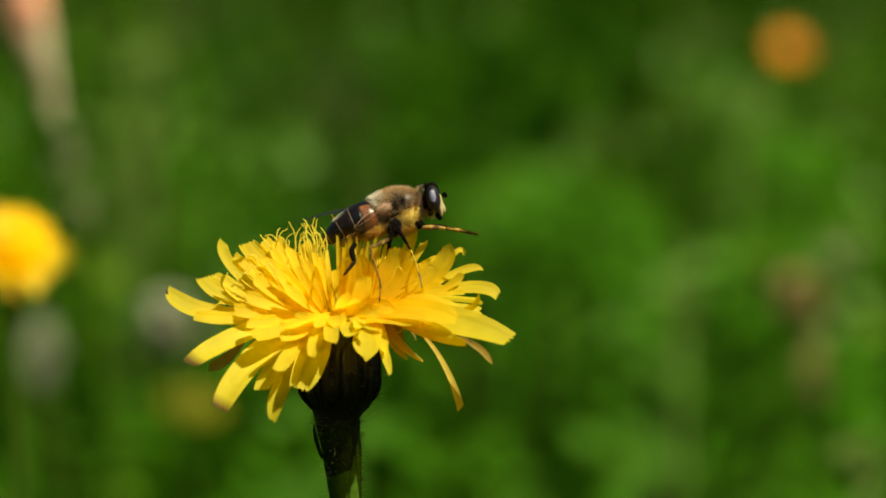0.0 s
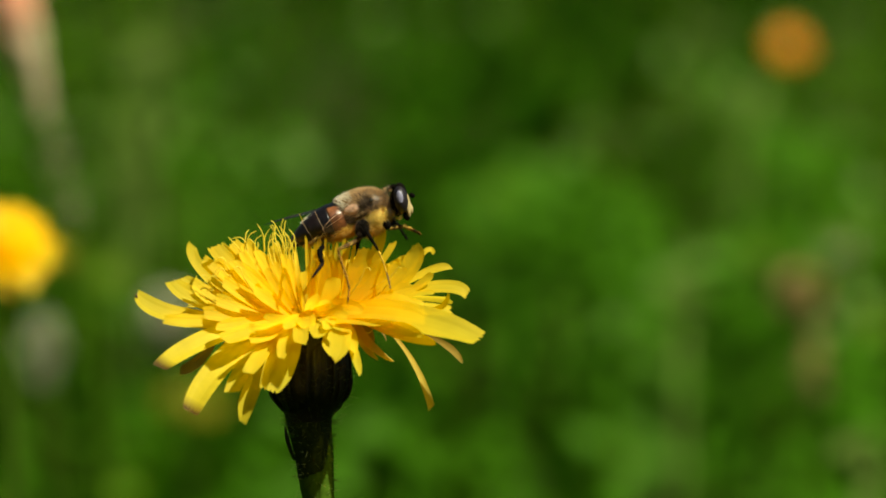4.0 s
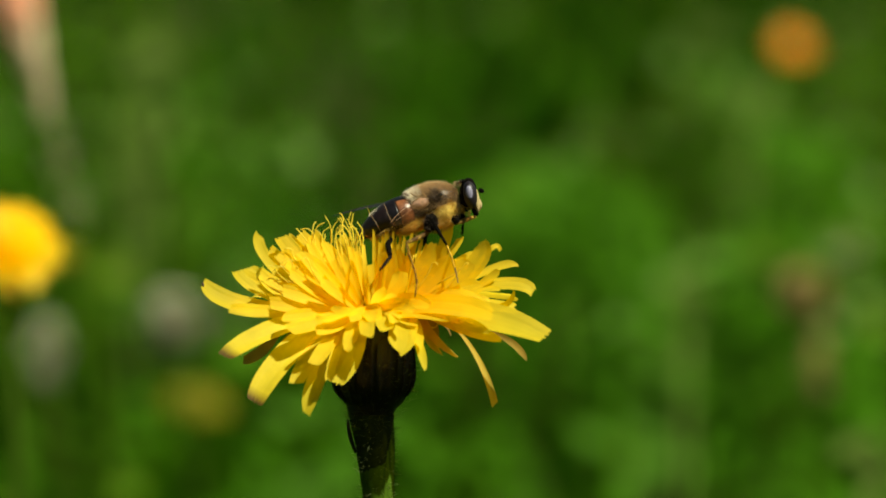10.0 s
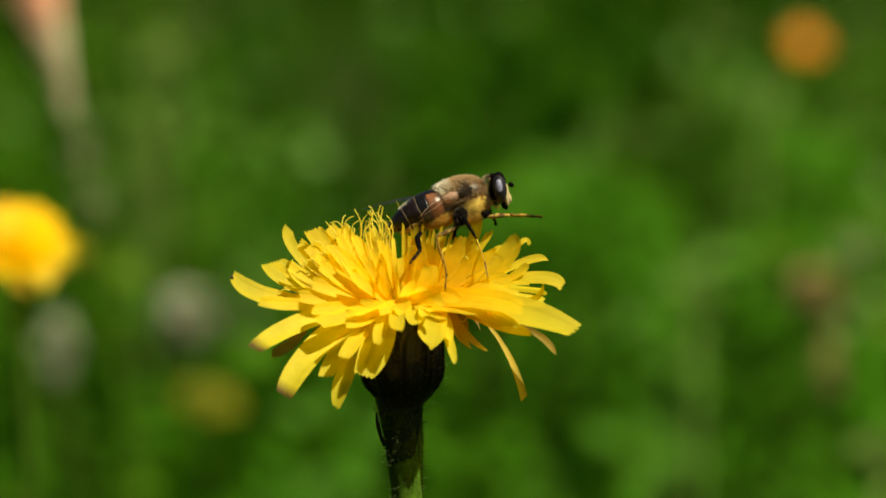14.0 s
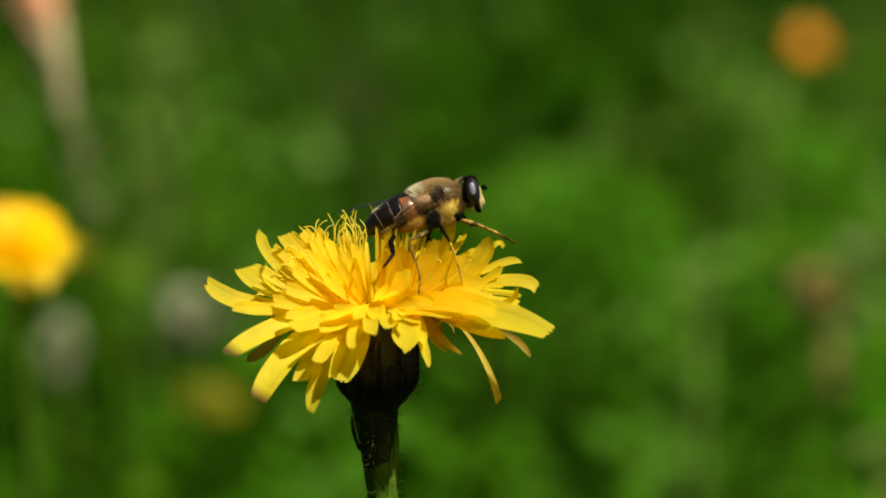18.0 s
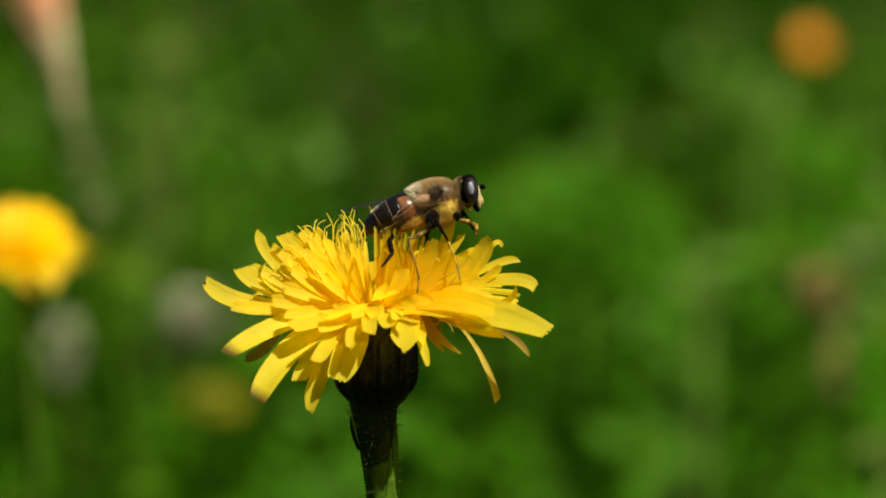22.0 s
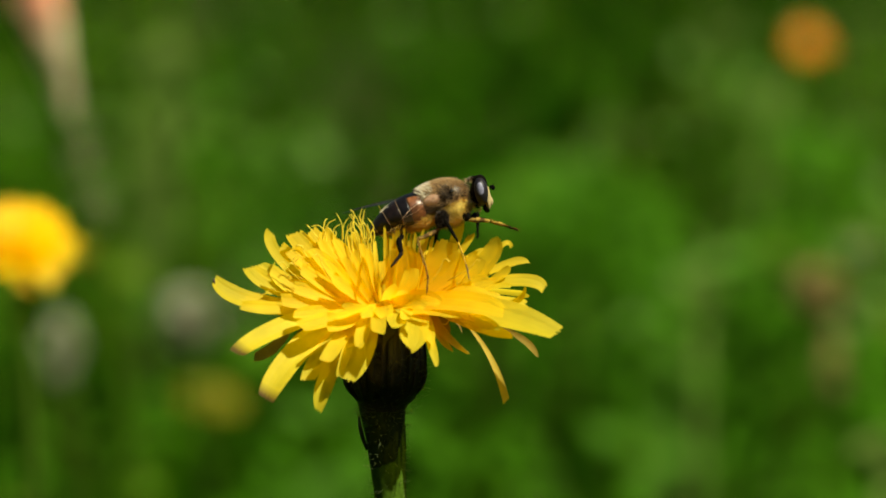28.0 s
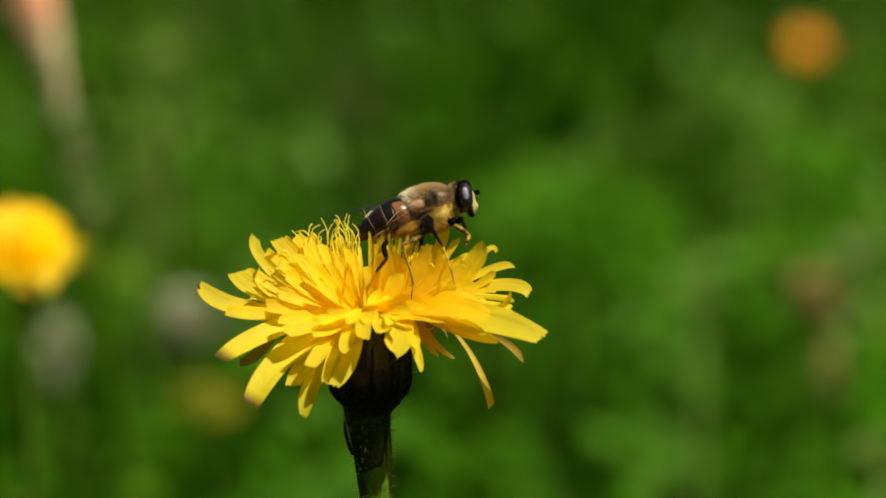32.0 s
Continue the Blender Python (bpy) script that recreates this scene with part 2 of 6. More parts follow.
def part(name, bm, mat, parent, label="", smooth=True, kind=""):
    """Links a bmesh, or (verts, faces) in world places, as one mesh under a thing or part."""
    me = bpy.data.meshes.new(name)
    if isinstance(bm, tuple):
        me.from_pydata([tuple(v) for v in bm[0]], [], bm[1])
    else:
        bm.to_mesh(me)
        bm.free()
    me.materials.append(mat)
    if smooth:
        me.polygons.foreach_set("use_smooth", [True] * len(me.polygons))
    ob = new(name, me)
    if parent is not None:
        root = parent
        while root.parent is not None:
            root = root.parent
        me.transform(Matrix.Translation(-root.location))
        ob.parent = parent
    return tagged(ob, label, kind=kind)


def thing(name, place, label, category, group=""):
    ob = new(name)
    ob.empty_display_size = 0.005
    ob.location = place
    return tagged(ob, label, category, group)


def spine(a, b, c, n):
    """n points on a bow from a through b to c."""
    a, b, c = Vector(a), Vector(b), Vector(c)
    k = 2 * b - (a + c) / 2
    return [a * (1 - s) ** 2 + k * 2 * s * (1 - s) + c * s * s for s in (i / (n - 1) for i in range(n))]


def tube(points, radii, sides=8, depth=1.0, side=None):
    """A closed, round-ended body along points; depth widens it along the lens's axis."""
    points = [Vector(p) for p in points]
    verts, faces = [], []
    away = TILT @ Vector((0, 0, -1))
    for i, (p, r) in enumerate(zip(points, radii)):
        d = (points[min(i + 1, len(points) - 1)] - points[max(i - 1, 0)]).normalized()
        e1 = (side or away) - d * d.dot(side or away)
        e1 = e1.normalized() if e1.length > 0.05 else d.orthogonal().normalized()
        e2 = d.cross(e1)
        for j in range(sides):
            q = j / sides * math.tau
            verts.append(p + (e1 * math.cos(q) * depth + e2 * math.sin(q)) * r)
    for i in range(len(points) - 1):
        for j in range(sides):
            k = (j + 1) % sides
            faces.append((i * sides + j, i * sides + k, (i + 1) * sides + k, (i + 1) * sides + j))
    faces.append(tuple(reversed(range(sides))))
    faces.append(tuple(range((len(points) - 1) * sides, len(points) * sides)))
    return verts, faces


def joined(pieces):
    verts, faces = [], []
    for v, f in pieces:
        k = len(verts)
        verts += v
        faces += [tuple(i + k for i in q) for q in f]
    return verts, faces


def oval(mid, half_u, half_v, half_w, lean=0.0, rings=12, sides=20):
    """An egg-shaped body in the flower head's mm, leaning by so many degrees."""
    verts, faces = [], []
    c, s = math.cos(radians(lean)), math.sin(radians(lean))
    for i in range(rings + 1):
        a = math.pi * i / rings
        for j in range(sides):
            q = math.tau * j / sides
            x, y, z = -math.cos(a) * half_u, math.sin(a) * math.cos(q) * half_v, math.sin(a) * math.sin(q) * half_w
            verts.append(at(mid[0] + x * c - y * s, mid[1] + x * s + y * c, mid[2] + z))
    for i in range(rings):
        for j in range(sides):
            k = (j + 1) % sides
            faces.append((i * sides + j, i * sides + k, (i + 1) * sides + k, (i + 1) * sides + j))
    return verts, faces


def strap(points, width, roll, channel=0.07, thick=0.07, cols=7, teeth=0.03, belly=0.42, narrow=0.4, twist=0.0, facing=None, blunt=None):
    """A ligule: a strap along points with a channelled section and five blunt teeth at its end. width and thick in mm; thick 0 is one membrane."""
    n = len(points)
    verts, faces, uvs = [], [], []
    away = facing or TILT @ Vector((0, 0, -1))
    total = sum((points[i + 1] - points[i]).length for i in range(n - 1))
    top, low = [], []
    odd = math.sin(total * 91000.0 + points[-1].x * 37000.0)
    blunt = 0.16 + 0.14 * (odd + 1) if blunt is None else blunt
    for i, p in enumerate(points):
        s = i / (n - 1)
        d = (points[min(i + 1, n - 1)] - points[max(i - 1, 0)]).normalized()
        flat = d.cross(away)
        flat = flat.normalized() if flat.length > 0.05 else d.orthogonal().normalized()
        deep = d.cross(flat)
        q = radians(roll + twist * s)
        across = flat * math.cos(q) + deep * math.sin(q)
        normal = d.cross(across)
        wide = width * MM * (narrow + (1 - narrow) * min(1, s / belly) ** 0.8) * (1 - blunt * max(0, (s - 0.7) / 0.3) ** 1.6)
        for j in range(cols):
            x = j / (cols - 1) * 2 - 1
            v = p + across * x * wide / 2 + normal * wide * channel * (x * x - 0.4)
            v = v + normal * wide * 0.007 * math.cos(x * 9.4) * min(1.0, s * 2)
            v = v + normal * wide * 0.05 * math.sin(s * 6.5 + odd * 5 + x) * (0.4 + abs(x)) * s
            if n > 9:
                v = v + d * total * 0.03 * odd * x * max(0.0, s - 0.75) * 4
            if i == n - 1:
                v = v + d * total * teeth * (0.5 if j % 2 else -0.5) * (0.6 + 0.4 * math.sin(7.3 * j + total * 9000))
            t = thick * MM * (1 - 0.55 * x * x) * 0.5
            top.append(v + normal * t)
            low.append(v - normal * t)
            uvs.append((x * 0.5 + 0.5, s))
    m = len(top)
    if not thick:
        quads = [(i * cols + j, i * cols + j + 1, (i + 1) * cols + j + 1, (i + 1) * cols + j) for i in range(n - 1) for j in range(cols - 1)]
        return top, quads, uvs
    verts = top + low
    for i in range(n - 1):
        for j in range(cols - 1):
            a, b, c, e = i * cols + j, i * cols + j + 1, (i + 1) * cols + j + 1, (i + 1) * cols + j
            faces.append((a, b, c, e))
            faces.append((m + e, m + c, m + b, m + a))
    rim = [j for j in range(cols)] + [i * cols + cols - 1 for i in range(1, n)]
    rim += [(n - 1) * cols + j for j in range(cols - 2, -1, -1)] + [i * cols for i in range(n - 2, 0, -1)]
    for a, b in zip(rim, rim[1:] + rim[:1]):
        faces.append((b, a, m + a, m + b))
    return verts, faces, uvs + uvs


def add_uv(ob, uvs):
    layer = ob.data.uv_layers.new(name="across")
    idx = np.empty(len(ob.data.loops), dtype=np.int32)
    ob.data.loops.foreach_get("vertex_index", idx)
    layer.data.foreach_set("uv", np.array(uvs, dtype=np.float32)[idx].ravel())


# ---- ground and meadow ----
rng = np.random.default_rng(7)


def make_ground():
    """One sheet to the horizon, finer and gently uneven near by."""
    verts, faces = [(0, 0.9, 0)], []
    radii = [0.3, 0.6, 1.0, 1.5, 2.2, 3.2, 5, 8, 14, 30, 80, 250, 900, 2500]
    n = 48
    for r in radii:
        for j in range(n):
            a = math.tau * j / n
            x, y = r * math.cos(a), 0.9 + r * math.sin(a)
            verts.append((x, y, 0.018 * noise.noise((x * 1.3, y * 1.3, 0)) - 0.012 if r < 20 else -0.02))
    for j in range(n):
        faces.append((0, 1 + j, 1 + (j + 1) % n))
    for i in range(len(radii) - 1):
        for j in range(n):
            k = (j + 1) % n
            faces.append((1 + i * n + j, 1 + (i + 1) * n + j, 1 + (i + 1) * n + k, 1 + i * n + k))
    ob = part("ground", (verts, faces), SOIL, None)
    tagged(ob, "dark mossy meadow soil under the grass", "ground", kind="structure")


def blades(name, mat, label, xy, height, width, lean, kind="stuff"):
    """Many bent, tapering grass blades as one mesh."""
    n = len(xy)
    az = rng.uniform(0, math.tau, n)
    face = az + rng.uniform(0.6, 2.4, n)
    h = height * rng.uniform(0.55, 1.25, n)
    w = width * rng.uniform(0.6, 1.4, n)
    bend = lean * rng.uniform(0.1, 1.0, n) * h
    verts = np.empty((n, 7, 3))
    side = np.stack([np.cos(face), np.sin(face)], 1)
    way = np.stack([np.cos(az), np.sin(az)], 1)
    for i, (s, ws) in enumerate(((0.0, 0.7), (0.4, 1.0), (0.75, 0.7))):
        c = xy + way * (bend * s * s)[:, None]
        z = -0.025 + h * (s - 0.12 * lean * s * s)
        for k, sign in ((0, -1), (1, 1)):
            verts[:, i * 2 + k, :2] = c + side * (sign * 0.5 * w * ws)[:, None]
            verts[:, i * 2 + k, 2] = z
    verts[:, 6, :2] = xy + way * bend[:, None]
    verts[:, 6, 2] = -0.025 + h * (1 - 0.12 * lean)
    base = (np.arange(n) * 7)[:, None]
    quads = np.concatenate([base + [0, 1, 3, 2], base + [2, 3, 5, 4]])
    tris = base + [4, 5, 6]
    me = bpy.data.meshes.new(name)
    me.vertices.add(n * 7)
    me.vertices.foreach_set("co", verts.ravel())
    me.loops.add(n * 11)
    me.loops.foreach_set("vertex_index", np.concatenate([quads.ravel(), tris.ravel()]).astype(np.int32))
    me.polygons.add(n * 3)
    me.polygons.foreach_set("loop_start", np.concatenate([np.arange(n * 2) * 4, n * 8 + np.arange(n) * 3]).astype(np.int32))
    me.update()
    me.validate()
    me.materials.append(mat)
    return tagged(new(name, me), label, "grass", kind=kind)


def meadow_spots(n, near, far, spread):
    """Places in a fan that opens away from the lens."""
    y = near + (far - near) * rng.uniform(0, 1, n) ** 1.15
    x = rng.uniform(-1, 1, n) * (0.20 + spread * (y + 0.45))
    return np.stack([x, y], 1)


def clumped(xy, scale, keep, deep=0.6, rough=0.3):
    """Thins places out into clumps, drawn out by deep and with edges as soft as rough."""
    ok = [noise.noise((p[0] * scale, p[1] * scale * deep, 3.0)) + rng.uniform(-rough, rough) > keep for p in xy]
    return xy[np.array(ok)]


# ---- hawkbit flower with the fly on it ----
flower = thing("hawkbit_flower", (0.012, 0.0, 0.0), "open yellow hawkbit flower head on a hairy green stem", "flower")


def petal(base, mid, tip, width, roll, twist=0.0, mat=None, channel=0.09, blunt=None, narrow=0.4, belly=0.42):
    """A floret's strap through three places, width in mm at its widest, rolled so many degrees about its own line."""
    p = [at(*q) for q in (base, mid, tip)]
    v, f, uv = strap(spine(*p, 15), width, roll, twist=twist, channel=channel, thick=0, cols=11, blunt=blunt, narrow=narrow, belly=belly)
    ob = part("petal", (v, f), mat or PETAL, flower)
    add_uv(ob, uv)
    return ob


def style(radius, *places):
    """A thin curled style through places, thinner and bent at its end."""
    pts = [at(*q) for q in places]
    line = []
    for i in range(len(pts) - 1):
        a, b = pts[max(i - 1, 0)], pts[min(i + 2, len(pts) - 1)]
        for k in range(5):
            q = k / 5
            m0, m1 = (pts[i + 1] - a) / 2, (b - pts[i]) / 2
            line.append(pts[i] * (2 * q ** 3 - 3 * q ** 2 + 1) + m0 * (q ** 3 - 2 * q ** 2 + q) + pts[i + 1] * (3 * q ** 2 - 2 * q ** 3) + m1 * (q ** 3 - q ** 2))
    line.append(pts[-1])
    n = len(line)
    part("style", tube(line, [radius * MM * (1.15 - 0.5 * i / n) for i in range(n)], 6), STYLE, flower)


def make_stem():
    pts = [at(*q) for q in ((-0.46, -10.60, 0.00), (-0.40, -11.60, 0.00), (-0.18, -12.90, 0.00), (0.03, -14.40, 0.00), (0.20, -16.80, 0.00), (0.42, -19.30, 0.00), (0.72, -24.00, 0.00), (1.38, -35.40, 0.00))]
    r = [2.42, 2.32, 2.20, 2.07, 1.90, 1.68, 1.62, 1.55]
    base = Vector((0.012, 0, -0.02))
    last = pts[-1]
    for k in (0.2, 0.5, 0.8, 1.0):
        pts.append(last.lerp(base, k) + Vector((0.006 * math.sin(k * math.pi), 0, 0)))
        r.append(1.55 + 0.5 * k)
    # finer rings
    fine_p, fine_r = [], []
    for i in range(len(pts) - 1):
        for k in range(4):
            fine_p.append(pts[i].lerp(pts[i + 1], k / 4))
            fine_r.append((r[i] + (r[i + 1] - r[i]) * k / 4) * MM * (1 + 0.015 * math.sin(i * 4 + k * 2.1)))
    fine_p.append(pts[-1])
    fine_r.append(r[-1] * MM)
    stem = part("stem", tube(fine_p, fine_r, 20), STEM, flower, "ribbed green stem with short pale hairs")
    hairs = []
    for i in range(420):
        k = random.random() ** 1.3
        j = min(int(k * 22), len(fine_p) - 2)
        p = fine_p[j].lerp(fine_p[j + 1], random.random())
        q = random.uniform(0, math.tau)
        out = Vector((math.cos(q), math.sin(q), random.uniform(-0.35, 0.5))).normalized()
        s = p + Vector((math.cos(q), math.sin(q), 0)) * fine_r[j] * 0.96
        ln = random.uniform(0.35, 1.0) * MM
        hairs.append(tube([s, s + out * ln * 0.6, s + out * ln + Vector((0, 0, random.uniform(-0.2, 0.2) * MM))], [0.017 * MM, 0.014 * MM, 0.005 * MM], 3))
    part("hair", joined(hairs), HAIR_PALE, stem, "short pale stem hairs", kind="stuff")
    # the head's shade as a dark shell on the upper stem, streaked, longest left
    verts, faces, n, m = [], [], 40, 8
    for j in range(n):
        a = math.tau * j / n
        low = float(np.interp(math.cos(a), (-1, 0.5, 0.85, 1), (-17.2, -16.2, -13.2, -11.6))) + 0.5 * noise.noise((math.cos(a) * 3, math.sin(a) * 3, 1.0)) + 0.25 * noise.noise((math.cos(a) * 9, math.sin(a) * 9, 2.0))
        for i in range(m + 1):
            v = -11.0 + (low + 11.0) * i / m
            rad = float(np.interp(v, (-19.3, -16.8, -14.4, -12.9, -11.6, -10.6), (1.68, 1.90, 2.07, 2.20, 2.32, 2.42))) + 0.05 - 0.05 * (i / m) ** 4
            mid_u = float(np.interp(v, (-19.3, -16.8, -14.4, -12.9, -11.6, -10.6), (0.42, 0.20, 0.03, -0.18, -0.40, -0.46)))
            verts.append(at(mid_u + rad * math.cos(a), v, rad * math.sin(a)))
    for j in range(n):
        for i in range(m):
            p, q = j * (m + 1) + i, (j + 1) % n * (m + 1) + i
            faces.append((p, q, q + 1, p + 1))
    part("neck", (verts, faces), STEM_SHADE, stem, "dark shell on the upper stem, standing in for the head's shade")
    for a, b, c, wd in (((-2.91, -11.48, -1.00), (-2.66, -13.15, -1.20), (-2.01, -15.07, -1.00), 0.5),):
        v, f, uv = strap(spine(at(*a), at(*b), at(*c), 8), wd, 30, teeth=0.0)
        part("stem_bract", (v, f), BRACT, flower, "small dark bract lying on the stem")


def make_involucre():
    rows = (((-0.40, -11.60, 0.00), 2.30), ((-0.46, -10.90, 0.00), 2.44), ((-0.47, -10.50, 0.00), 2.56), ((-0.45, -10.10, 0.00), 2.72), ((-0.42, -9.70, 0.00), 3.0), ((-0.36, -9.25, 0.00), 3.36), ((-0.30, -8.60, 0.00), 3.70),
            ((-0.30, -7.80, 0.00), 3.92), ((-0.30, -7.00, 0.00), 3.98), ((-0.30, -5.60, 0.00), 4.0), ((-0.24, -4.20, 0.00), 3.85), ((-0.12, -2.60, 0.00), 3.5), ((0.00, -0.90, 0.00), 3.2), ((0.00, 0.00, 0.00), 3.0))
    cup = part("involucre", tube([at(*p) for p, _ in rows], [r * MM for _, r in rows], 28), BRACT, flower, "dark green cup under the petals")

    def outline(v):
        ys = [p[1] for p, _ in rows]
        rs = [r for _, r in rows]
        return float(np.interp(v, ys, rs))

    for ring, (count, low, high, wide) in enumerate(((13, -9.9, -0.8, 2.0), (13, -9.7, -2.4, 1.8), (11, -9.5, -5.5, 1.4))):
        for k in range(count):
            a = math.tau * (k + ring * 0.43) / count + random.uniform(-0.08, 0.08)
            top = high + random.uniform(-0.8, 0.6)
            pts, n = [], 9
            start = low + random.uniform(-0.3, 0.3)
            for i in range(n):
                v = start + (top - start) * i / (n - 1)
                r = outline(v) - 0.12 + (0.22 + 0.06 * ring) * min(1, i / 3) + (0.2 if i == n - 1 else 0.0)
                mid_u = float(np.interp(v, [-14.2, -12.7, -11.6, -10.2, -8.5, -4.2, 0], [0.0, -0.22, -0.40, -0.47, -0.3, -0.24, 0.0]))
                pts.append(at(mid_u + r * math.cos(a), v, r * math.sin(a)))
            out = TILT @ Vector((math.cos(a), 0, -math.sin(a)))
            v_, f_, uv = strap(pts, wide * random.uniform(0.85, 1.15), 0, channel=-0.16, thick=0.22, cols=5, teeth=-0.0, belly=0.3, narrow=0.35, facing=out)
            # pointed tip
            for half in (0, len(v_) // 2):
                row = v_[half + (n - 1) * 5: half + n * 5]
                mid = row[2]
                for j in range(5):
                    v_[half + (n - 1) * 5 + j] = mid.lerp(row[j], 0.25)
            part("bract", (v_, f_), BRACT, cup)
    hairs = []
    for i in range(260):
        v = random.uniform(-11.5, -5)
        a = random.uniform(0, math.tau)
        r = outline(v) + 0.3
        p = at(r * math.cos(a), v, r * math.sin(a))
        out = (TILT @ Vector((math.cos(a), random.uniform(-0.3, 0.6), -math.sin(a)))).normalized()
        ln = random.uniform(0.4, 1.3) * MM
        hairs.append(tube([p, p + out * ln * 0.6, p + out * ln], [0.012 * MM, 0.010 * MM, 0.004 * MM], 3))
    part("hair", joined(hairs), HAIR_PALE, cup, "short pale hairs on the cup", kind="stuff")


make_stem()
make_involucre()

# petals that reach out to the left side of the head, lowest first
petal((-6.26, -0.12, -3.00), (-14.28, 0.54, -3.62), (-18.26, 2.79, -4.00), 2.29, 28, twist=14, blunt=0.45)
petal((-5.07, -0.12, -3.00), (-10.99, -0.18, -4.55), (-15.35, 0.12, -5.50), 1.52, 20)
petal((-3.89, 0.00, -1.00), (-11.06, 1.79, -1.62), (-14.63, 4.12, -2.00), 2.07, 30, blunt=0.15)
petal((-3.90, 0.24, 0.50), (-10.52, 2.46, 0.81), (-13.77, 4.39, 1.00), 1.80, 30, blunt=0.2)
petal((-3.28, 0.00, -3.00), (-9.11, 1.73, -3.31), (-12.32, 3.93, -3.50), 2.02, 28, blunt=0.4)
petal((-7.52, 1.20, 1.50), (-11.88, 5.43, 2.43), (-12.68, 7.91, 3.00), 1.28, 20, blunt=0.1, narrow=0.7)
petal((-3.90, 0.48, 0.00), (-8.88, 4.08, 0.00), (-11.46, 6.30, 0.00), 1.49, 28)
petal((-2.70, 0.48, -0.50), (-7.25, 4.67, -0.81), (-10.06, 7.78, -1.00), 2.27, 26, blunt=0.1)
petal((-2.10, 0.60, 0.00), (-5.58, 4.80, 0.00), (-8.34, 8.04, 0.00), 1.87, 26, blunt=0.15)
petal((-1.80, 0.60, -0.50), (-4.67, 4.73, -0.81), (-7.00, 8.08, -1.00), 1.70, 24)
petal((-2.69, 0.30, -1.50), (-7.04, 3.40, -2.43), (-10.31, 6.02, -3.00), 1.99, 26, blunt=0.2)
petal((-2.09, 0.30, -3.00), (-5.00, 3.21, -3.93), (-8.02, 6.12, -4.50), 1.69, 24)
petal((-2.38, 0.24, -3.00), (-5.82, 1.96, -4.55), (-9.07, 4.09, -5.50), 1.63, 24)
petal((-1.79, 0.30, -3.00), (-3.97, 1.78, -5.48), (-5.79, 3.13, -7.00), 1.39, 20, twist=25)
petal((-2.68, 0.12, -3.00), (-7.41, 0.42, -5.17), (-11.06, 0.77, -6.50), 1.69, 24)
petal((-2.38, 0.24, -3.00), (-6.23, 1.13, -4.86), (-9.77, 2.13, -6.00), 1.69, 24)
petal((-2.69, 0.60, -1.50), (-6.74, 2.57, -2.43), (-9.83, 5.13, -3.00), 1.10, 30)
petal((-2.09, 0.48, -3.00), (-5.30, 3.99, -3.31), (-7.20, 7.08, -3.50), 1.21, 28)
petal((-1.79, 0.48, -1.25), (-3.52, 4.00, -2.02), (-5.61, 7.16, -2.50), 1.57, 24)
petal((-1.97, 0.42, -3.00), (-4.33, 2.85, -4.86), (-6.39, 4.97, -6.00), 1.15, 22)
petal((-1.61, 0.42, -3.00), (-3.08, 2.73, -5.17), (-4.61, 5.20, -6.50), 1.01, 20)
petal((-1.49, 0.48, -3.00), (-2.55, 3.27, -4.55), (-3.67, 5.81, -5.50), 0.94, 18)
# upright petals behind the tail and under the body
petal((-1.14, 0.60, -0.50), (-2.58, 4.43, -0.81), (-4.01, 7.78, -1.00), 1.78, 20, blunt=0.2)
petal((-1.01, 0.60, -3.00), (-2.02, 3.75, -3.31), (-2.86, 6.79, -3.50), 0.89, 20)
petal((-0.89, 0.60, -3.00), (-1.61, 3.57, -3.62), (-2.14, 6.24, -4.00), 0.78, 24)
petal((-0.77, 0.48, -3.00), (-1.06, 3.25, -6.50), (-1.42, 6.99, -6.00), 0.48, 10)
petal((-0.42, 0.48, -3.00), (-0.48, 2.86, -3.31), (-0.54, 4.94, -3.50), 1.63, 18, blunt=0.08)
petal((-0.06, 0.48, -3.00), (0.12, 3.57, -3.93), (-0.06, 5.35, -4.50), 0.74, -15)
petal((0.77, 0.48, -3.00), (1.49, 3.39, -3.62), (1.37, 6.42, -4.00), 3.31, -14, blunt=0.3, narrow=0.55)
petal((0.42, 0.48, -3.00), (0.42, 3.27, -4.24), (0.42, 6.05, -5.00), 0.86, -15)
petal((1.26, 0.48, -1.50), (2.80, 3.34, -2.43), (2.98, 5.84, -3.00), 1.86, -16, blunt=0.4)
petal((0.77, 0.42, -3.00), (2.08, 2.37, -5.17), (2.66, 4.26, -6.50), 1.84, -15, twist=-10)
# petals on the right side of the head
petal((1.61, 0.48, -1.50), (4.77, 3.76, -2.43), (6.50, 7.09, -3.00), 2.89, -18, blunt=0.35, narrow=0.5)
petal((2.09, 0.42, -3.00), (5.77, 3.09, -3.93), (7.72, 5.82, -4.50), 2.50, -18, blunt=0.45)
petal((6.02, 4.82, 1.50), (7.06, 7.24, 2.43), (7.61, 9.91, 3.00), 1.23, -10, blunt=0.5, narrow=0.8)
petal((5.11, 2.40, 0.50), (7.93, 6.43, 0.81), (8.78, 7.88, 1.00), 0.74, -12)
petal((5.70, 2.40, 0.00), (8.82, 5.40, 0.00), (10.08, 6.12, 0.00), 0.77, -20)
petal((5.09, 2.40, -0.50), (8.09, 5.03, -0.81), (9.40, 5.87, -1.00), 0.76, -20, twist=40)
petal((5.09, 0.48, -1.00), (10.10, 4.72, -1.62), (11.11, 7.53, -2.00), 2.09, -14, blunt=0.55, narrow=0.5)
petal((3.28, 0.48, -3.00), (7.79, 3.57, -3.93), (9.80, 5.35, -4.50), 2.15, -20, blunt=0.4)
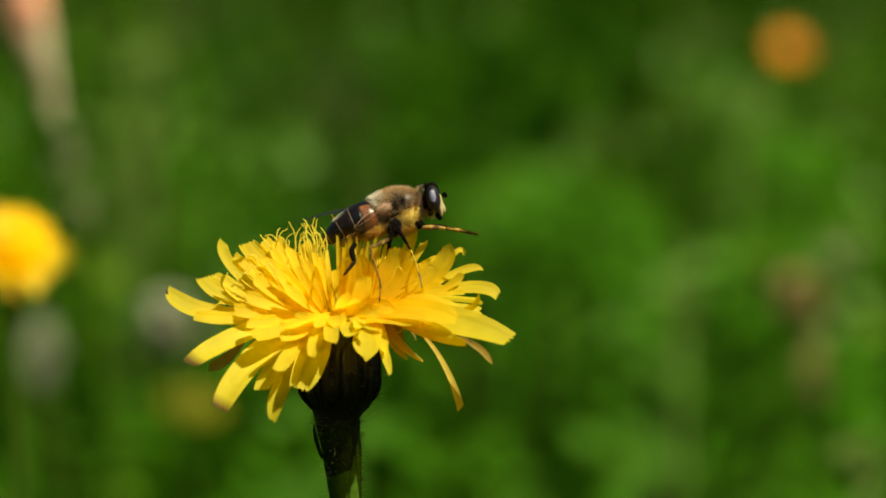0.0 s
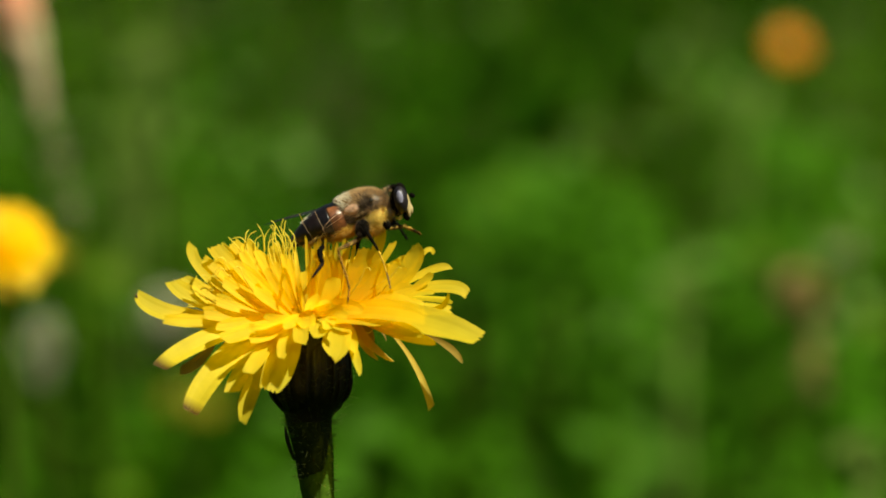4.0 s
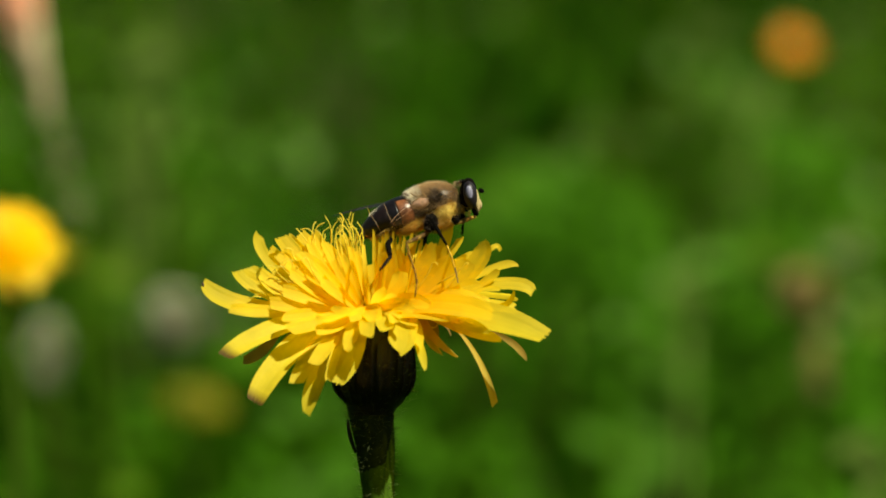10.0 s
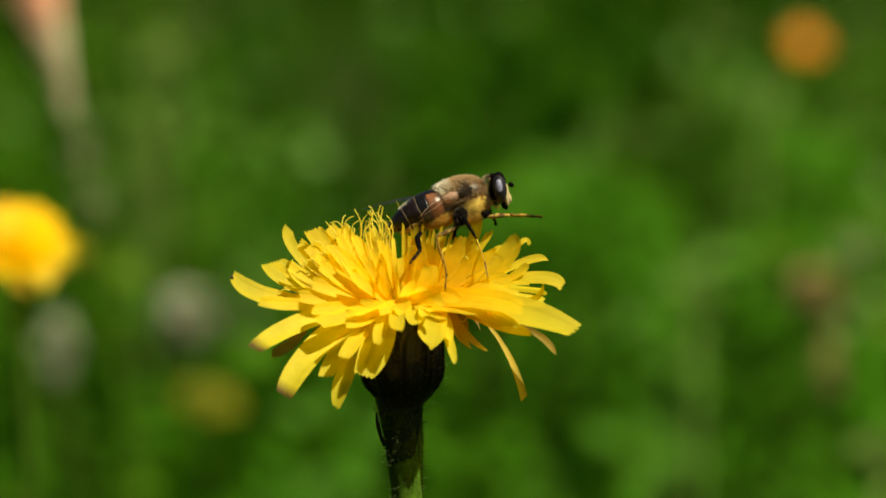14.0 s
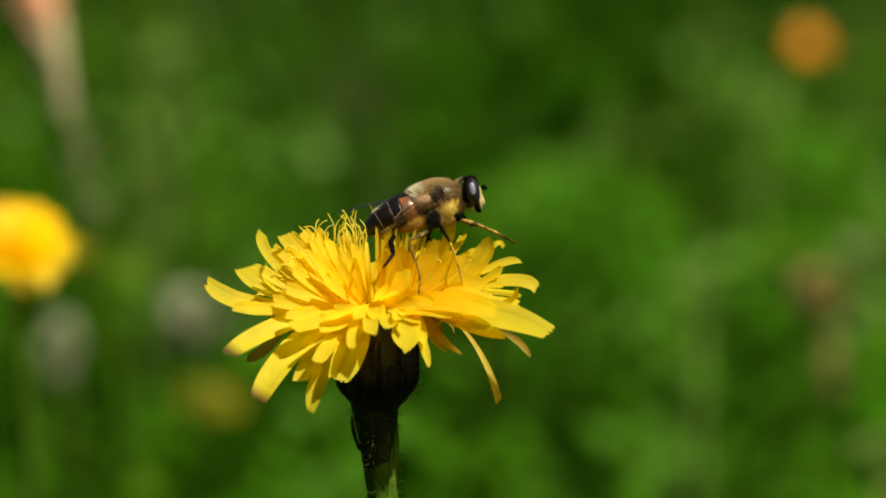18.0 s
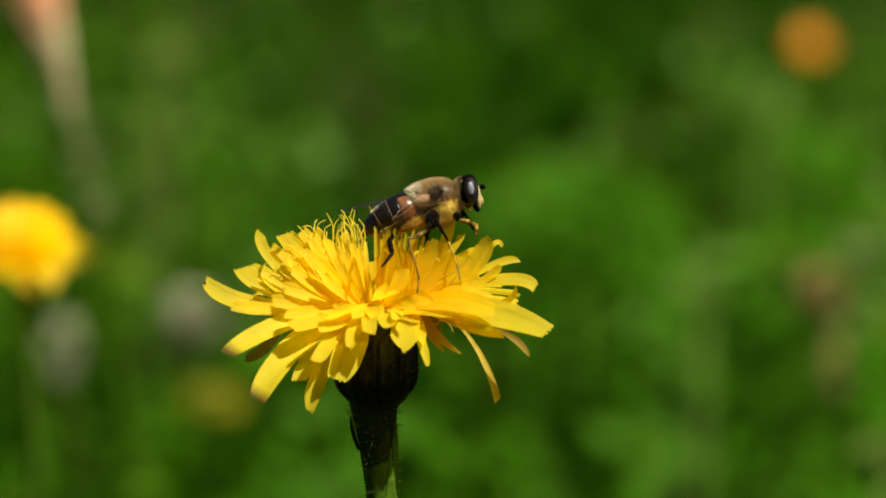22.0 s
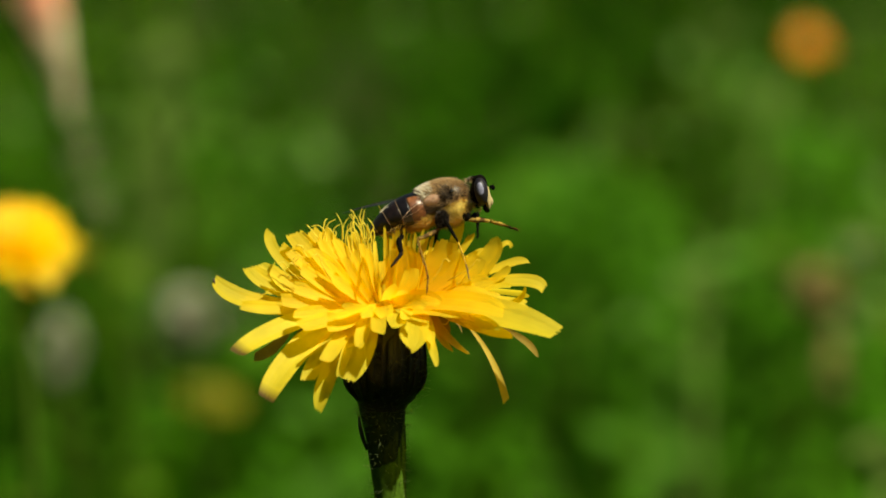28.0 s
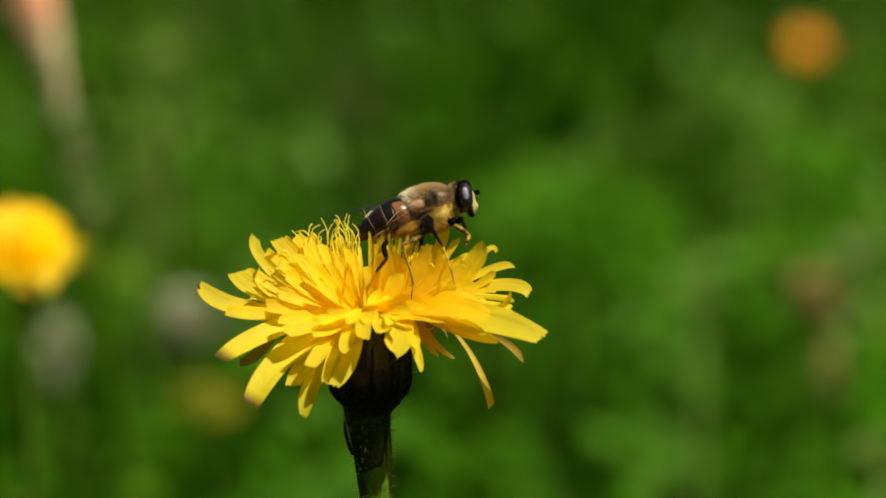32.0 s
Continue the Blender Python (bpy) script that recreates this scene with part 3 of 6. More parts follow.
petal((9.92, 3.61, 1.00), (12.04, 6.74, 1.62), (13.08, 6.57, 2.00), 0.58, -20)
petal((8.12, 2.41, 1.00), (12.52, 4.76, 1.62), (14.95, 5.06, 2.00), 0.93, -25, blunt=0.7)
petal((9.89, 2.40, -0.50), (11.86, 3.59, -0.81), (12.81, 4.55, -1.00), 0.91, -10, blunt=0.5)
petal((8.09, 2.04, -0.50), (13.95, 3.11, -0.81), (16.52, 2.16, -1.00), 1.63, -36, blunt=0.25)
petal((8.68, 1.68, -1.00), (11.48, 2.45, -1.62), (13.02, 2.39, -2.00), 0.62, -30)
petal((10.50, 0.90, 0.00), (13.38, 0.72, 0.00), (14.58, 2.34, 0.00), 0.64, -20, blunt=0.6)
petal((6.85, 1.49, -3.00), (10.89, 1.55, -3.62), (11.77, 0.65, -4.00), 0.82, -20, twist=-40)
petal((3.28, 0.72, -3.00), (8.33, 2.20, -3.62), (11.00, 2.85, -4.00), 2.08, -24, blunt=0.4)
petal((2.68, 0.60, -3.00), (7.42, 1.48, -4.86), (10.95, 1.18, -6.00), 2.17, -40, blunt=0.5)
petal((2.68, 0.48, -3.00), (10.03, 0.00, -7.34), (17.60, -2.35, -10.00), 3.77, -44, blunt=0.3, narrow=0.7, belly=0.3)
petal((2.98, 0.48, -3.00), (7.66, 0.83, -7.96), (12.12, -0.23, -11.00), 2.86, -42, blunt=0.4, narrow=0.7)
petal((4.47, 0.00, -3.00), (8.66, -0.83, -7.96), (11.76, -1.81, -11.00), 1.31, 8, blunt=0.6)
petal((5.07, -0.30, -3.00), (9.87, -1.89, -6.72), (13.11, -2.76, -9.00), 1.54, -40, blunt=0.6)
petal((0.89, 0.24, -3.00), (2.96, 1.18, -6.72), (5.59, 0.71, -9.00), 1.78, -22, blunt=0.5)
petal((-0.30, 0.24, -3.00), (2.06, 0.83, -7.96), (4.04, 0.23, -11.00), 1.38, -20, blunt=0.5)
# unseen lower petals added under the right side's wide ones, to shade the stem
petal((2.09, 0.24, -3.00), (6.51, 0.24, -5.79), (10.91, -0.35, -7.50), 2.63, -40, blunt=0.4, narrow=0.7)
petal((2.09, 0.18, -3.00), (5.65, 0.12, -4.24), (9.79, -0.59, -5.00), 2.64, -40, blunt=0.4, narrow=0.7)
petal((2.38, 0.18, -3.00), (5.61, 0.24, -6.72), (8.88, -0.12, -9.00), 3.01, -45, blunt=0.4, narrow=0.8)
petal((2.39, 0.24, -1.50), (5.97, 0.48, -2.43), (10.13, 0.48, -3.00), 2.34, -40, blunt=0.4, narrow=0.7)
petal((1.49, 0.12, -3.00), (3.98, 0.24, -4.86), (6.51, 0.00, -6.00), 3.52, -55, blunt=0.4, narrow=0.9)
# drooping petals under the right side, some of them withered
petal((12.07, -1.90, -4.00), (14.59, -3.33, -3.38), (15.91, -5.01, -3.00), 0.73, 10, mat=PETAL_FADED, blunt=0.8, twist=-30)
petal((8.17, -1.43, -3.00), (10.88, -5.05, -4.24), (12.58, -9.61, -5.00), 0.80, -15, blunt=0.0, narrow=0.3, belly=0.95, mat=PETAL_AGED)
petal((4.95, -0.36, -3.00), (6.01, -2.62, -3.62), (8.56, -4.70, -4.00), 1.03, -12, mat=PETAL_AGED, twist=-40, blunt=0.6)
petal((4.60, -0.72, -1.50), (5.43, -2.75, -2.43), (6.97, -4.41, -3.00), 0.78, -5, mat=PETAL_AGED, twist=30, blunt=0.7)
petal((4.49, -0.30, -1.00), (5.81, -0.96, -1.00), (6.41, -2.69, -1.00), 0.89, -20, mat=PETAL_FADED, twist=60)
petal((5.10, 0.00, 0.00), (7.02, -1.20, 0.00), (7.86, -2.52, 0.00), 0.64, -20, mat=PETAL_FADED, twist=-60)
petal((4.03, 0.00, 1.00), (4.99, -1.20, 1.00), (5.71, -1.80, 1.00), 0.77, -20, mat=PETAL_FADED, twist=50)
petal((5.71, 0.00, 1.00), (6.67, -0.36, 1.00), (7.76, -1.44, 1.00), 0.77, -20, mat=PETAL_FADED, twist=-50)
petal((3.40, -0.36, -3.00), (4.49, -3.19, -7.34), (5.28, -5.87, -10.00), 0.95, -8, blunt=0.6)
petal((2.98, 0.24, -3.00), (2.89, -1.89, -7.96), (2.63, -4.39, -11.00), 2.96, 5, blunt=0.92, belly=0.35, narrow=0.6)
petal((3.58, 0.00, -3.00), (4.20, -1.77, -6.72), (4.65, -3.65, -9.00), 1.32, -10, blunt=0.7)
petal((0.77, 0.24, -3.00), (1.00, -0.82, -8.58), (0.88, -1.93, -12.00), 2.01, -4, blunt=0.6, narrow=0.7)
petal((2.09, 0.24, -3.00), (2.06, -0.35, -7.96), (1.70, -1.05, -11.00), 1.31, 8, blunt=0.6, narrow=0.7)
petal((-1.13, 0.30, -3.00), (-0.88, -1.06, -9.20), (-0.87, -2.39, -13.00), 1.65, -4, blunt=0.2, narrow=0.75)
# drooping petals on the near and left side
petal((-1.97, 0.00, -3.00), (-2.65, -3.65, -7.96), (-4.21, -7.26, -11.00), 3.20, 6, blunt=0.35, narrow=0.6, belly=0.5)
petal((-1.61, 0.00, -3.00), (-2.29, -1.76, -8.89), (-2.86, -3.97, -12.50), 1.54, 8, blunt=0.5)
petal((-3.58, -1.19, -3.00), (-4.88, -3.29, -8.89), (-6.30, -5.42, -12.50), 1.61, 10, blunt=0.25)
petal((-3.40, -1.79, -3.00), (-5.72, -6.37, -7.34), (-7.04, -10.62, -10.00), 2.07, 14, blunt=0.5, narrow=0.6, twist=20)
petal((-4.17, -1.31, -3.00), (-6.68, -4.61, -6.72), (-8.11, -7.53, -9.00), 1.97, 16, blunt=0.2, narrow=0.6)
petal((-5.07, -0.83, -3.00), (-9.62, -4.90, -7.34), (-12.44, -9.50, -10.00), 2.68, 14, blunt=0.3, narrow=0.6, mat=PETAL_TIPPED)
petal((-6.26, -0.60, -3.00), (-11.41, -2.19, -6.72), (-15.64, -4.82, -9.00), 2.17, 22, blunt=0.3, narrow=0.6, mat=PETAL_TIPPED)
petal((-10.55, -2.77, 2.00), (-12.60, -4.73, 4.48), (-14.41, -5.59, 6.00), 1.29, 20, mat=PETAL_FADED)
petal((-9.04, -2.41, 2.00), (-10.89, -5.45, 3.86), (-10.74, -7.52, 5.00), 1.03, 20, mat=PETAL_FADED)
petal((-1.79, 0.00, -3.00), (-4.42, -0.94, -7.96), (-6.20, -0.70, -11.00), 1.14, 22)
petal((-2.09, -0.36, -3.00), (-4.13, -1.42, -7.65), (-6.15, -1.99, -10.50), 1.51, 20)
petal((-2.09, 0.00, -3.00), (-6.21, -1.18, -6.72), (-9.00, -2.00, -9.00), 1.66, 22)
petal((-2.68, -0.12, -3.00), (-6.81, -0.36, -6.10), (-9.72, -0.71, -8.00), 1.39, 20)
petal((-1.49, 0.24, -3.00), (-3.12, 0.00, -7.96), (-4.51, 0.47, -11.00), 1.00, 20)
petal((0.42, 0.42, -3.00), (1.18, 1.07, -6.10), (2.42, 1.65, -8.00), 1.33, -12, blunt=0.5)
petal((-0.54, 0.48, -3.00), (0.18, 1.42, -5.48), (1.00, 2.36, -7.00), 1.21, -12, blunt=0.5)
petal((-0.89, 0.72, -3.00), (-0.47, 0.00, -6.72), (-0.29, -1.00, -9.00), 2.15, -8, blunt=0.5, narrow=0.7)
petal((-1.01, 0.36, -3.00), (-1.59, -0.12, -7.34), (-2.64, -0.82, -10.00), 1.24, 18, blunt=0.5)
# narrow upright florets under the body
petal((-0.30, 0.72, -1.00), (-0.30, 4.19, -1.31), (-0.42, 8.49, -1.50), 0.43, 10, blunt=0.4)
petal((-0.06, 0.72, -1.00), (-0.03, 4.20, -0.07), (-0.12, 8.29, 0.50), 0.37, 10, blunt=0.4)
petal((0.30, 0.72, -1.00), (0.48, 4.19, -1.31), (0.54, 7.89, -1.50), 0.49, -10, blunt=0.4)
petal((0.66, 0.72, -1.00), (0.87, 4.19, -1.31), (0.96, 8.61, -1.50), 0.67, -10, blunt=0.4)
petal((1.02, 0.72, -1.00), (1.41, 4.19, -1.31), (1.67, 8.49, -1.50), 0.43, -10, blunt=0.4)
petal((1.26, 0.72, -1.00), (1.65, 4.20, -0.07), (1.92, 7.87, 0.50), 0.30, -10, blunt=0.4)
petal((1.50, 0.72, -1.00), (2.04, 4.20, -0.07), (2.46, 8.35, 0.50), 0.37, -10, blunt=0.4)
petal((1.74, 0.72, -1.00), (2.36, 4.19, -1.31), (2.87, 7.89, -1.50), 0.49, -10, blunt=0.4)
petal((2.10, 0.72, -1.00), (2.93, 4.19, -1.31), (3.65, 8.37, -1.50), 0.49, -10, blunt=0.4)
petal((2.45, 0.72, -1.00), (3.39, 4.20, -0.07), (4.20, 7.93, 0.50), 0.37, -10, blunt=0.4)
petal((2.69, 0.72, -1.00), (3.29, 4.19, -1.31), (3.77, 7.53, -1.50), 0.67, -10, blunt=0.4)
petal((2.99, 0.72, -1.00), (3.92, 4.19, -1.31), (4.72, 7.65, -1.50), 0.43, -10, blunt=0.4)
petal((0.42, 0.72, -1.00), (0.39, 4.19, -1.31), (0.24, 7.30, -1.50), 0.55, 10, blunt=0.4)
petal((1.38, 0.72, -1.00), (1.38, 4.19, -1.31), (1.26, 7.53, -1.50), 0.55, 10, blunt=0.4)
petal((1.98, 0.72, -1.00), (2.15, 4.19, -1.31), (2.21, 7.18, -1.50), 0.61, -10, blunt=0.4)
petal((3.29, 0.72, -1.00), (4.31, 4.19, -1.31), (5.20, 7.18, -1.50), 0.49, -10, blunt=0.4)
petal((-0.66, 0.72, -1.00), (-1.20, 4.20, -0.07), (-1.86, 7.93, 0.50), 0.37, 10, blunt=0.4)
petal((-0.90, 0.72, -1.00), (-1.56, 4.19, -1.31), (-2.33, 7.18, -1.50), 0.43, 10, blunt=0.4)

# thin curled styles that stand out against the meadow
style(0.066, (-6.76, 6.11, -1.00), (-7.60, 7.42, -1.00), (-8.68, 8.68, -1.00))
style(0.066, (-6.65, 6.82, -1.00), (-6.76, 7.90, -1.00), (-7.42, 8.62, -1.00), (-8.26, 8.50, -1.00))
style(0.066, (-6.88, 6.59, -1.00), (-6.82, 7.78, -1.00), (-6.41, 8.86, -1.00), (-5.69, 9.28, -1.00))
style(0.066, (-5.81, 6.59, -1.00), (-5.87, 7.66, -1.00), (-5.75, 8.38, -1.00), (-5.15, 8.80, -1.00))
style(0.066, (-4.92, 6.30, 0.00), (-4.98, 7.80, 0.00), (-5.04, 8.88, 0.00), (-5.64, 10.02, 0.00))
style(0.066, (-4.85, 7.18, -1.00), (-4.85, 8.38, -1.00), (-4.61, 9.04, -1.00), (-4.25, 9.52, -1.00))
style(0.066, (-3.34, 6.57, -2.00), (-3.40, 7.41, -2.00), (-3.82, 8.00, -2.00), (-4.48, 8.06, -2.00))
style(0.066, (-2.69, 7.18, -1.00), (-3.11, 8.38, -1.00), (-3.71, 9.10, -1.00), (-4.25, 9.82, -1.00))
style(0.066, (-2.69, 6.87, -2.00), (-2.81, 8.06, -2.00), (-3.23, 9.08, -2.00), (-3.64, 9.86, -2.00))
style(0.066, (-2.58, 7.20, 0.00), (-2.70, 8.52, 0.00), (-3.12, 9.48, 0.00), (-2.88, 10.50, 0.00))
style(0.066, (-2.10, 7.21, 0.50), (-2.34, 8.41, 0.50), (-2.94, 9.31, 0.50), (-3.36, 9.73, 0.50))
style(0.066, (-2.33, 6.57, -2.00), (-2.09, 7.88, -2.00), (-2.57, 8.84, -2.00), (-3.17, 8.78, -2.00))
style(0.066, (-1.79, 6.86, -2.50), (-1.85, 7.88, -2.50), (-1.61, 8.59, -2.50), (-2.21, 9.43, -2.50))
style(0.066, (-0.91, 9.06, 3.00), (-0.85, 9.66, 3.00), (-0.97, 10.39, 3.00), (-1.27, 11.05, 3.00))
style(0.090, (-1.49, 5.36, -3.00), (-1.61, 6.56, -3.00), (-1.49, 7.63, -3.00), (-1.67, 8.34, -3.00))
style(0.066, (-2.92, 5.97, -2.50), (-3.10, 7.16, -2.50), (-3.46, 8.11, -2.50), (-3.88, 8.59, -2.50))
style(0.066, (-3.60, 6.61, 0.50), (-3.90, 7.69, 0.50), (-4.14, 8.41, 0.50), (-4.02, 9.13, 0.50))
style(0.066, (-2.38, 5.96, -3.00), (-2.50, 7.15, -3.00), (-2.09, 8.05, -3.00), (-2.32, 8.82, -3.00))
style(0.066, (-1.97, 5.66, -3.20), (-2.20, 6.79, -3.20), (-1.91, 7.63, -3.20), (-2.09, 8.34, -3.20))
style(0.066, (-6.01, 6.31, 0.50), (-6.31, 7.21, 0.50), (-6.49, 7.81, 0.50), (-6.19, 8.29, 0.50))
style(0.060, (-11.13, 3.81, -3.80), (-10.65, 4.40, -3.80), (-10.05, 4.52, -3.80), (-9.46, 3.93, -3.80))
style(0.090, (-10.40, 3.09, -4.20), (-9.81, 3.45, -4.20), (-9.21, 3.09, -4.20), (-8.26, 2.50, -4.20))
style(0.120, (-9.32, 2.73, -4.60), (-8.73, 2.73, -4.60), (-8.14, 2.38, -4.60), (-7.54, 1.96, -4.60))
style(0.060, (-11.89, 4.06, -2.00), (-12.13, 4.30, -2.00), (-12.01, 4.66, -2.00))
style(0.080, (-12.20, 1.31, -3.50), (-12.68, 1.43, -3.50), (-13.16, 1.25, -3.50), (-13.39, 1.01, -3.50))
style(0.080, (-11.97, 1.55, -3.50), (-12.44, 1.67, -3.50), (-12.92, 1.55, -3.50))
style(0.060, (4.96, -2.39, -2.00), (5.44, -1.67, -2.00), (6.15, -1.67, -2.00), (6.51, -1.19, -2.00))
style(0.070, (6.17, -0.90, -1.00), (6.65, -1.32, -1.00), (7.24, -1.08, -1.00))

part("withered_tip", oval((-18.30, 2.60, -4.00), 0.14, 0.30, 0.3, 10, 8, 10), TIP_DARK, flower, "withered dark petal tip")


def crown(u):
    """How high the florets stand over the head's middle, from one side to the other."""
    return float(np.interp(u, (-17, -13, -11, -9.8, -5, -1.6, 0, 6, 9, 11, 13, 16), (1.2, 3.2, 4.6, 6.4, 7.2, 6.4, 6.4, 6.8, 5.4, 5.0, 3.2, 1.2)))


def fill_petals():
    """The inner florets: shorter straps that stand up round the middle, lower where the fly sits."""
    r = random.Random(5)
    for ring, (count, lo, hi, short, long, wide) in enumerate(((64, 50, 82, 4.8, 6.6, 0.85), (60, 28, 55, 7.5, 10.4, 1.2), (40, 4, 28, 10.5, 14.0, 1.7))):
        for k in range(count):
            a = math.tau * (k + r.uniform(-0.35, 0.35)) / count
            e = radians(r.uniform(lo, hi))
            ln = r.uniform(short, long)
            ca, sa = math.cos(a), math.sin(a)
            if sa < -0.25:
                continue
            b0 = (2.6 * ca, -0.6 + 0.4 * ring, 2.6 * sa)
            out = math.cos(e) * ln
            up = math.sin(e) * ln
            tip = (b0[0] + ca * out, b0[1] + up - r.uniform(0, 0.8) * ring, b0[2] + sa * out)
            mid = (b0[0] + ca * out * 0.42, b0[1] + up * 0.62, b0[2] + sa * out * 0.42)
            if tip[1] > crown(tip[0]) or -1.9 < tip[0] < -0.2 and tip[1] > 4.0:
                continue
            pts = spine(at(*b0), at(*mid), at(*tip), 10)
            side = TILT @ Vector((ca * math.sin(e) * -1, math.cos(e), sa * math.sin(e)))
            v, f, uv = strap(pts, wide * r.uniform(0.8, 1.2), r.uniform(-35, 35), facing=side, cols=5, channel=r.uniform(0.05, 0.15), twist=r.uniform(-30, 30), thick=0)
            add_uv(part("petal", (v, f), PETAL, flower), uv)


def make_styles():
    """Thin curled styles, thickest behind the fly, and the floret tubes under it."""
    r = random.Random(11)
    for i in range(10):
        a, b = r.choice((r.uniform(-7.0, -2.4), r.uniform(-4.2, -1.8))), r.uniform(-2.5, 3.5)
        base = (a * 0.6 + r.uniform(-0.5, 0.5), r.uniform(1.0, 3.0), b)
        top = r.uniform(7.6, 10.3) - abs(a + 2.8) * 0.22
        side = r.choice((-1, 1, 1))
        pts = spine(at(*base), at(a, (base[1] + top) * 0.55, b), at(a + r.uniform(-0.5, 0.5), top, b), 7)
        curl, turn, sheer = r.uniform(0.5, 1.15), r.uniform(0.3, 2.0), r.uniform(-0.3, 0.3)
        for k in range(1, 9):
            q = k / 8 * turn
            pts.append(pts[6] + TILT @ Vector((side * curl * (1 - math.cos(q)), curl * math.sin(q) * 1.3, sheer * q)) * MM)
        part("style", tube(pts, [0.066 * MM] * 7 + [0.06 * MM] * 7 + [0.035 * MM], 5), STYLE, flower)
    for i in range(12):
        side = -1 if i < 8 else 1
        a, b = (r.uniform(-11, -7), r.uniform(-5, -2)) if i < 8 else (r.uniform(5, 10.5), r.uniform(-5, -2))
        base = (a * 0.7, r.uniform(1.5, 3.0), b)
        top = r.uniform(4.2, 6.2)
        pts = spine(at(*base), at(a * 0.9, (base[1] + top) * 0.52, b - 0.5), at(a, top, b - 0.8), 6)
        curl, turn = r.uniform(0.3, 0.7), r.uniform(1.5, 3.5)
        for k in range(1, 8):
            q = k / 7 * turn
            pts.append(pts[5] + TILT @ Vector((side * curl * (1 - math.cos(q)), curl * math.sin(q), 0.1 * q)) * MM)
        part("style", tube(pts, [0.055 * MM] * 6 + [0.05 * MM] * 6 + [0.03 * MM], 5), STYLE, flower)
    for i in range(60):
        a, b = r.uniform(-2.6, 6.4), r.uniform(-3.2, 3.2)
        if -1.7 < a < -0.3:
            continue
        pts = spine(at(a * 0.7, 0.5, b * 0.8), at(a * 0.85, 3.2, b * 0.9), at(a, r.uniform(4.6, 7.4), b), 6)
        part("floret_tube", tube(pts, [0.14 * MM, 0.15 * MM, 0.16 * MM, 0.15 * MM, 0.12 * MM, 0.05 * MM], 7), TUBE, flower)


fill_petals()
make_styles()

# ---- the hoverfly ----
FLY_AT = at(*(5.70, 11.28, 0.00))
fly = thing("hoverfly", FLY_AT, "brown furry drone fly with amber-marked black abdomen on the flower", "hoverfly")


def fur(name, centre, half, lean, mat, parent, count, length, keep, back=0.5, label="fine hairs", thin=0.022):
    """Fine hairs on an egg-shaped body; keep(u, v, w) says which unit directions grow hair."""
    r = random.Random(count)
    c, s = math.cos(radians(lean)), math.sin(radians(lean))
    hairs = []
    while len(hairs) < count:
        d = Vector((r.gauss(0, 1), r.gauss(0, 1), r.gauss(0, 1))).normalized()
        if not keep(*d):
            continue
        loc = Vector((d.x * half[0], d.y * half[1], d.z * half[2]))
        nrm = Vector((d.x / half[0], d.y / half[1], d.z / half[2])).normalized()
        nrm = (nrm + Vector((-back, 0, 0)) * r.uniform(0.4, 1.2) + Vector((r.gauss(0, 0.22), r.gauss(0, 0.22), r.gauss(0, 0.22)))).normalized()
        ln = length * r.uniform(0.5, 1.2)

        def put(q):
            return at(centre[0] + q.x * c - q.y * s, centre[1] + q.x * s + q.y * c, centre[2] + q.z)

        p = [put(loc * 0.97), put(loc + nrm * ln * 0.55), put(loc + nrm * ln + Vector((-0.12, -0.05, 0)) * ln)]
        hairs.append(tube(p, [thin * MM, thin * 0.8 * MM, thin * 0.2 * MM], 3))
    return part(name, joined(hairs), mat, parent, label, kind="stuff")


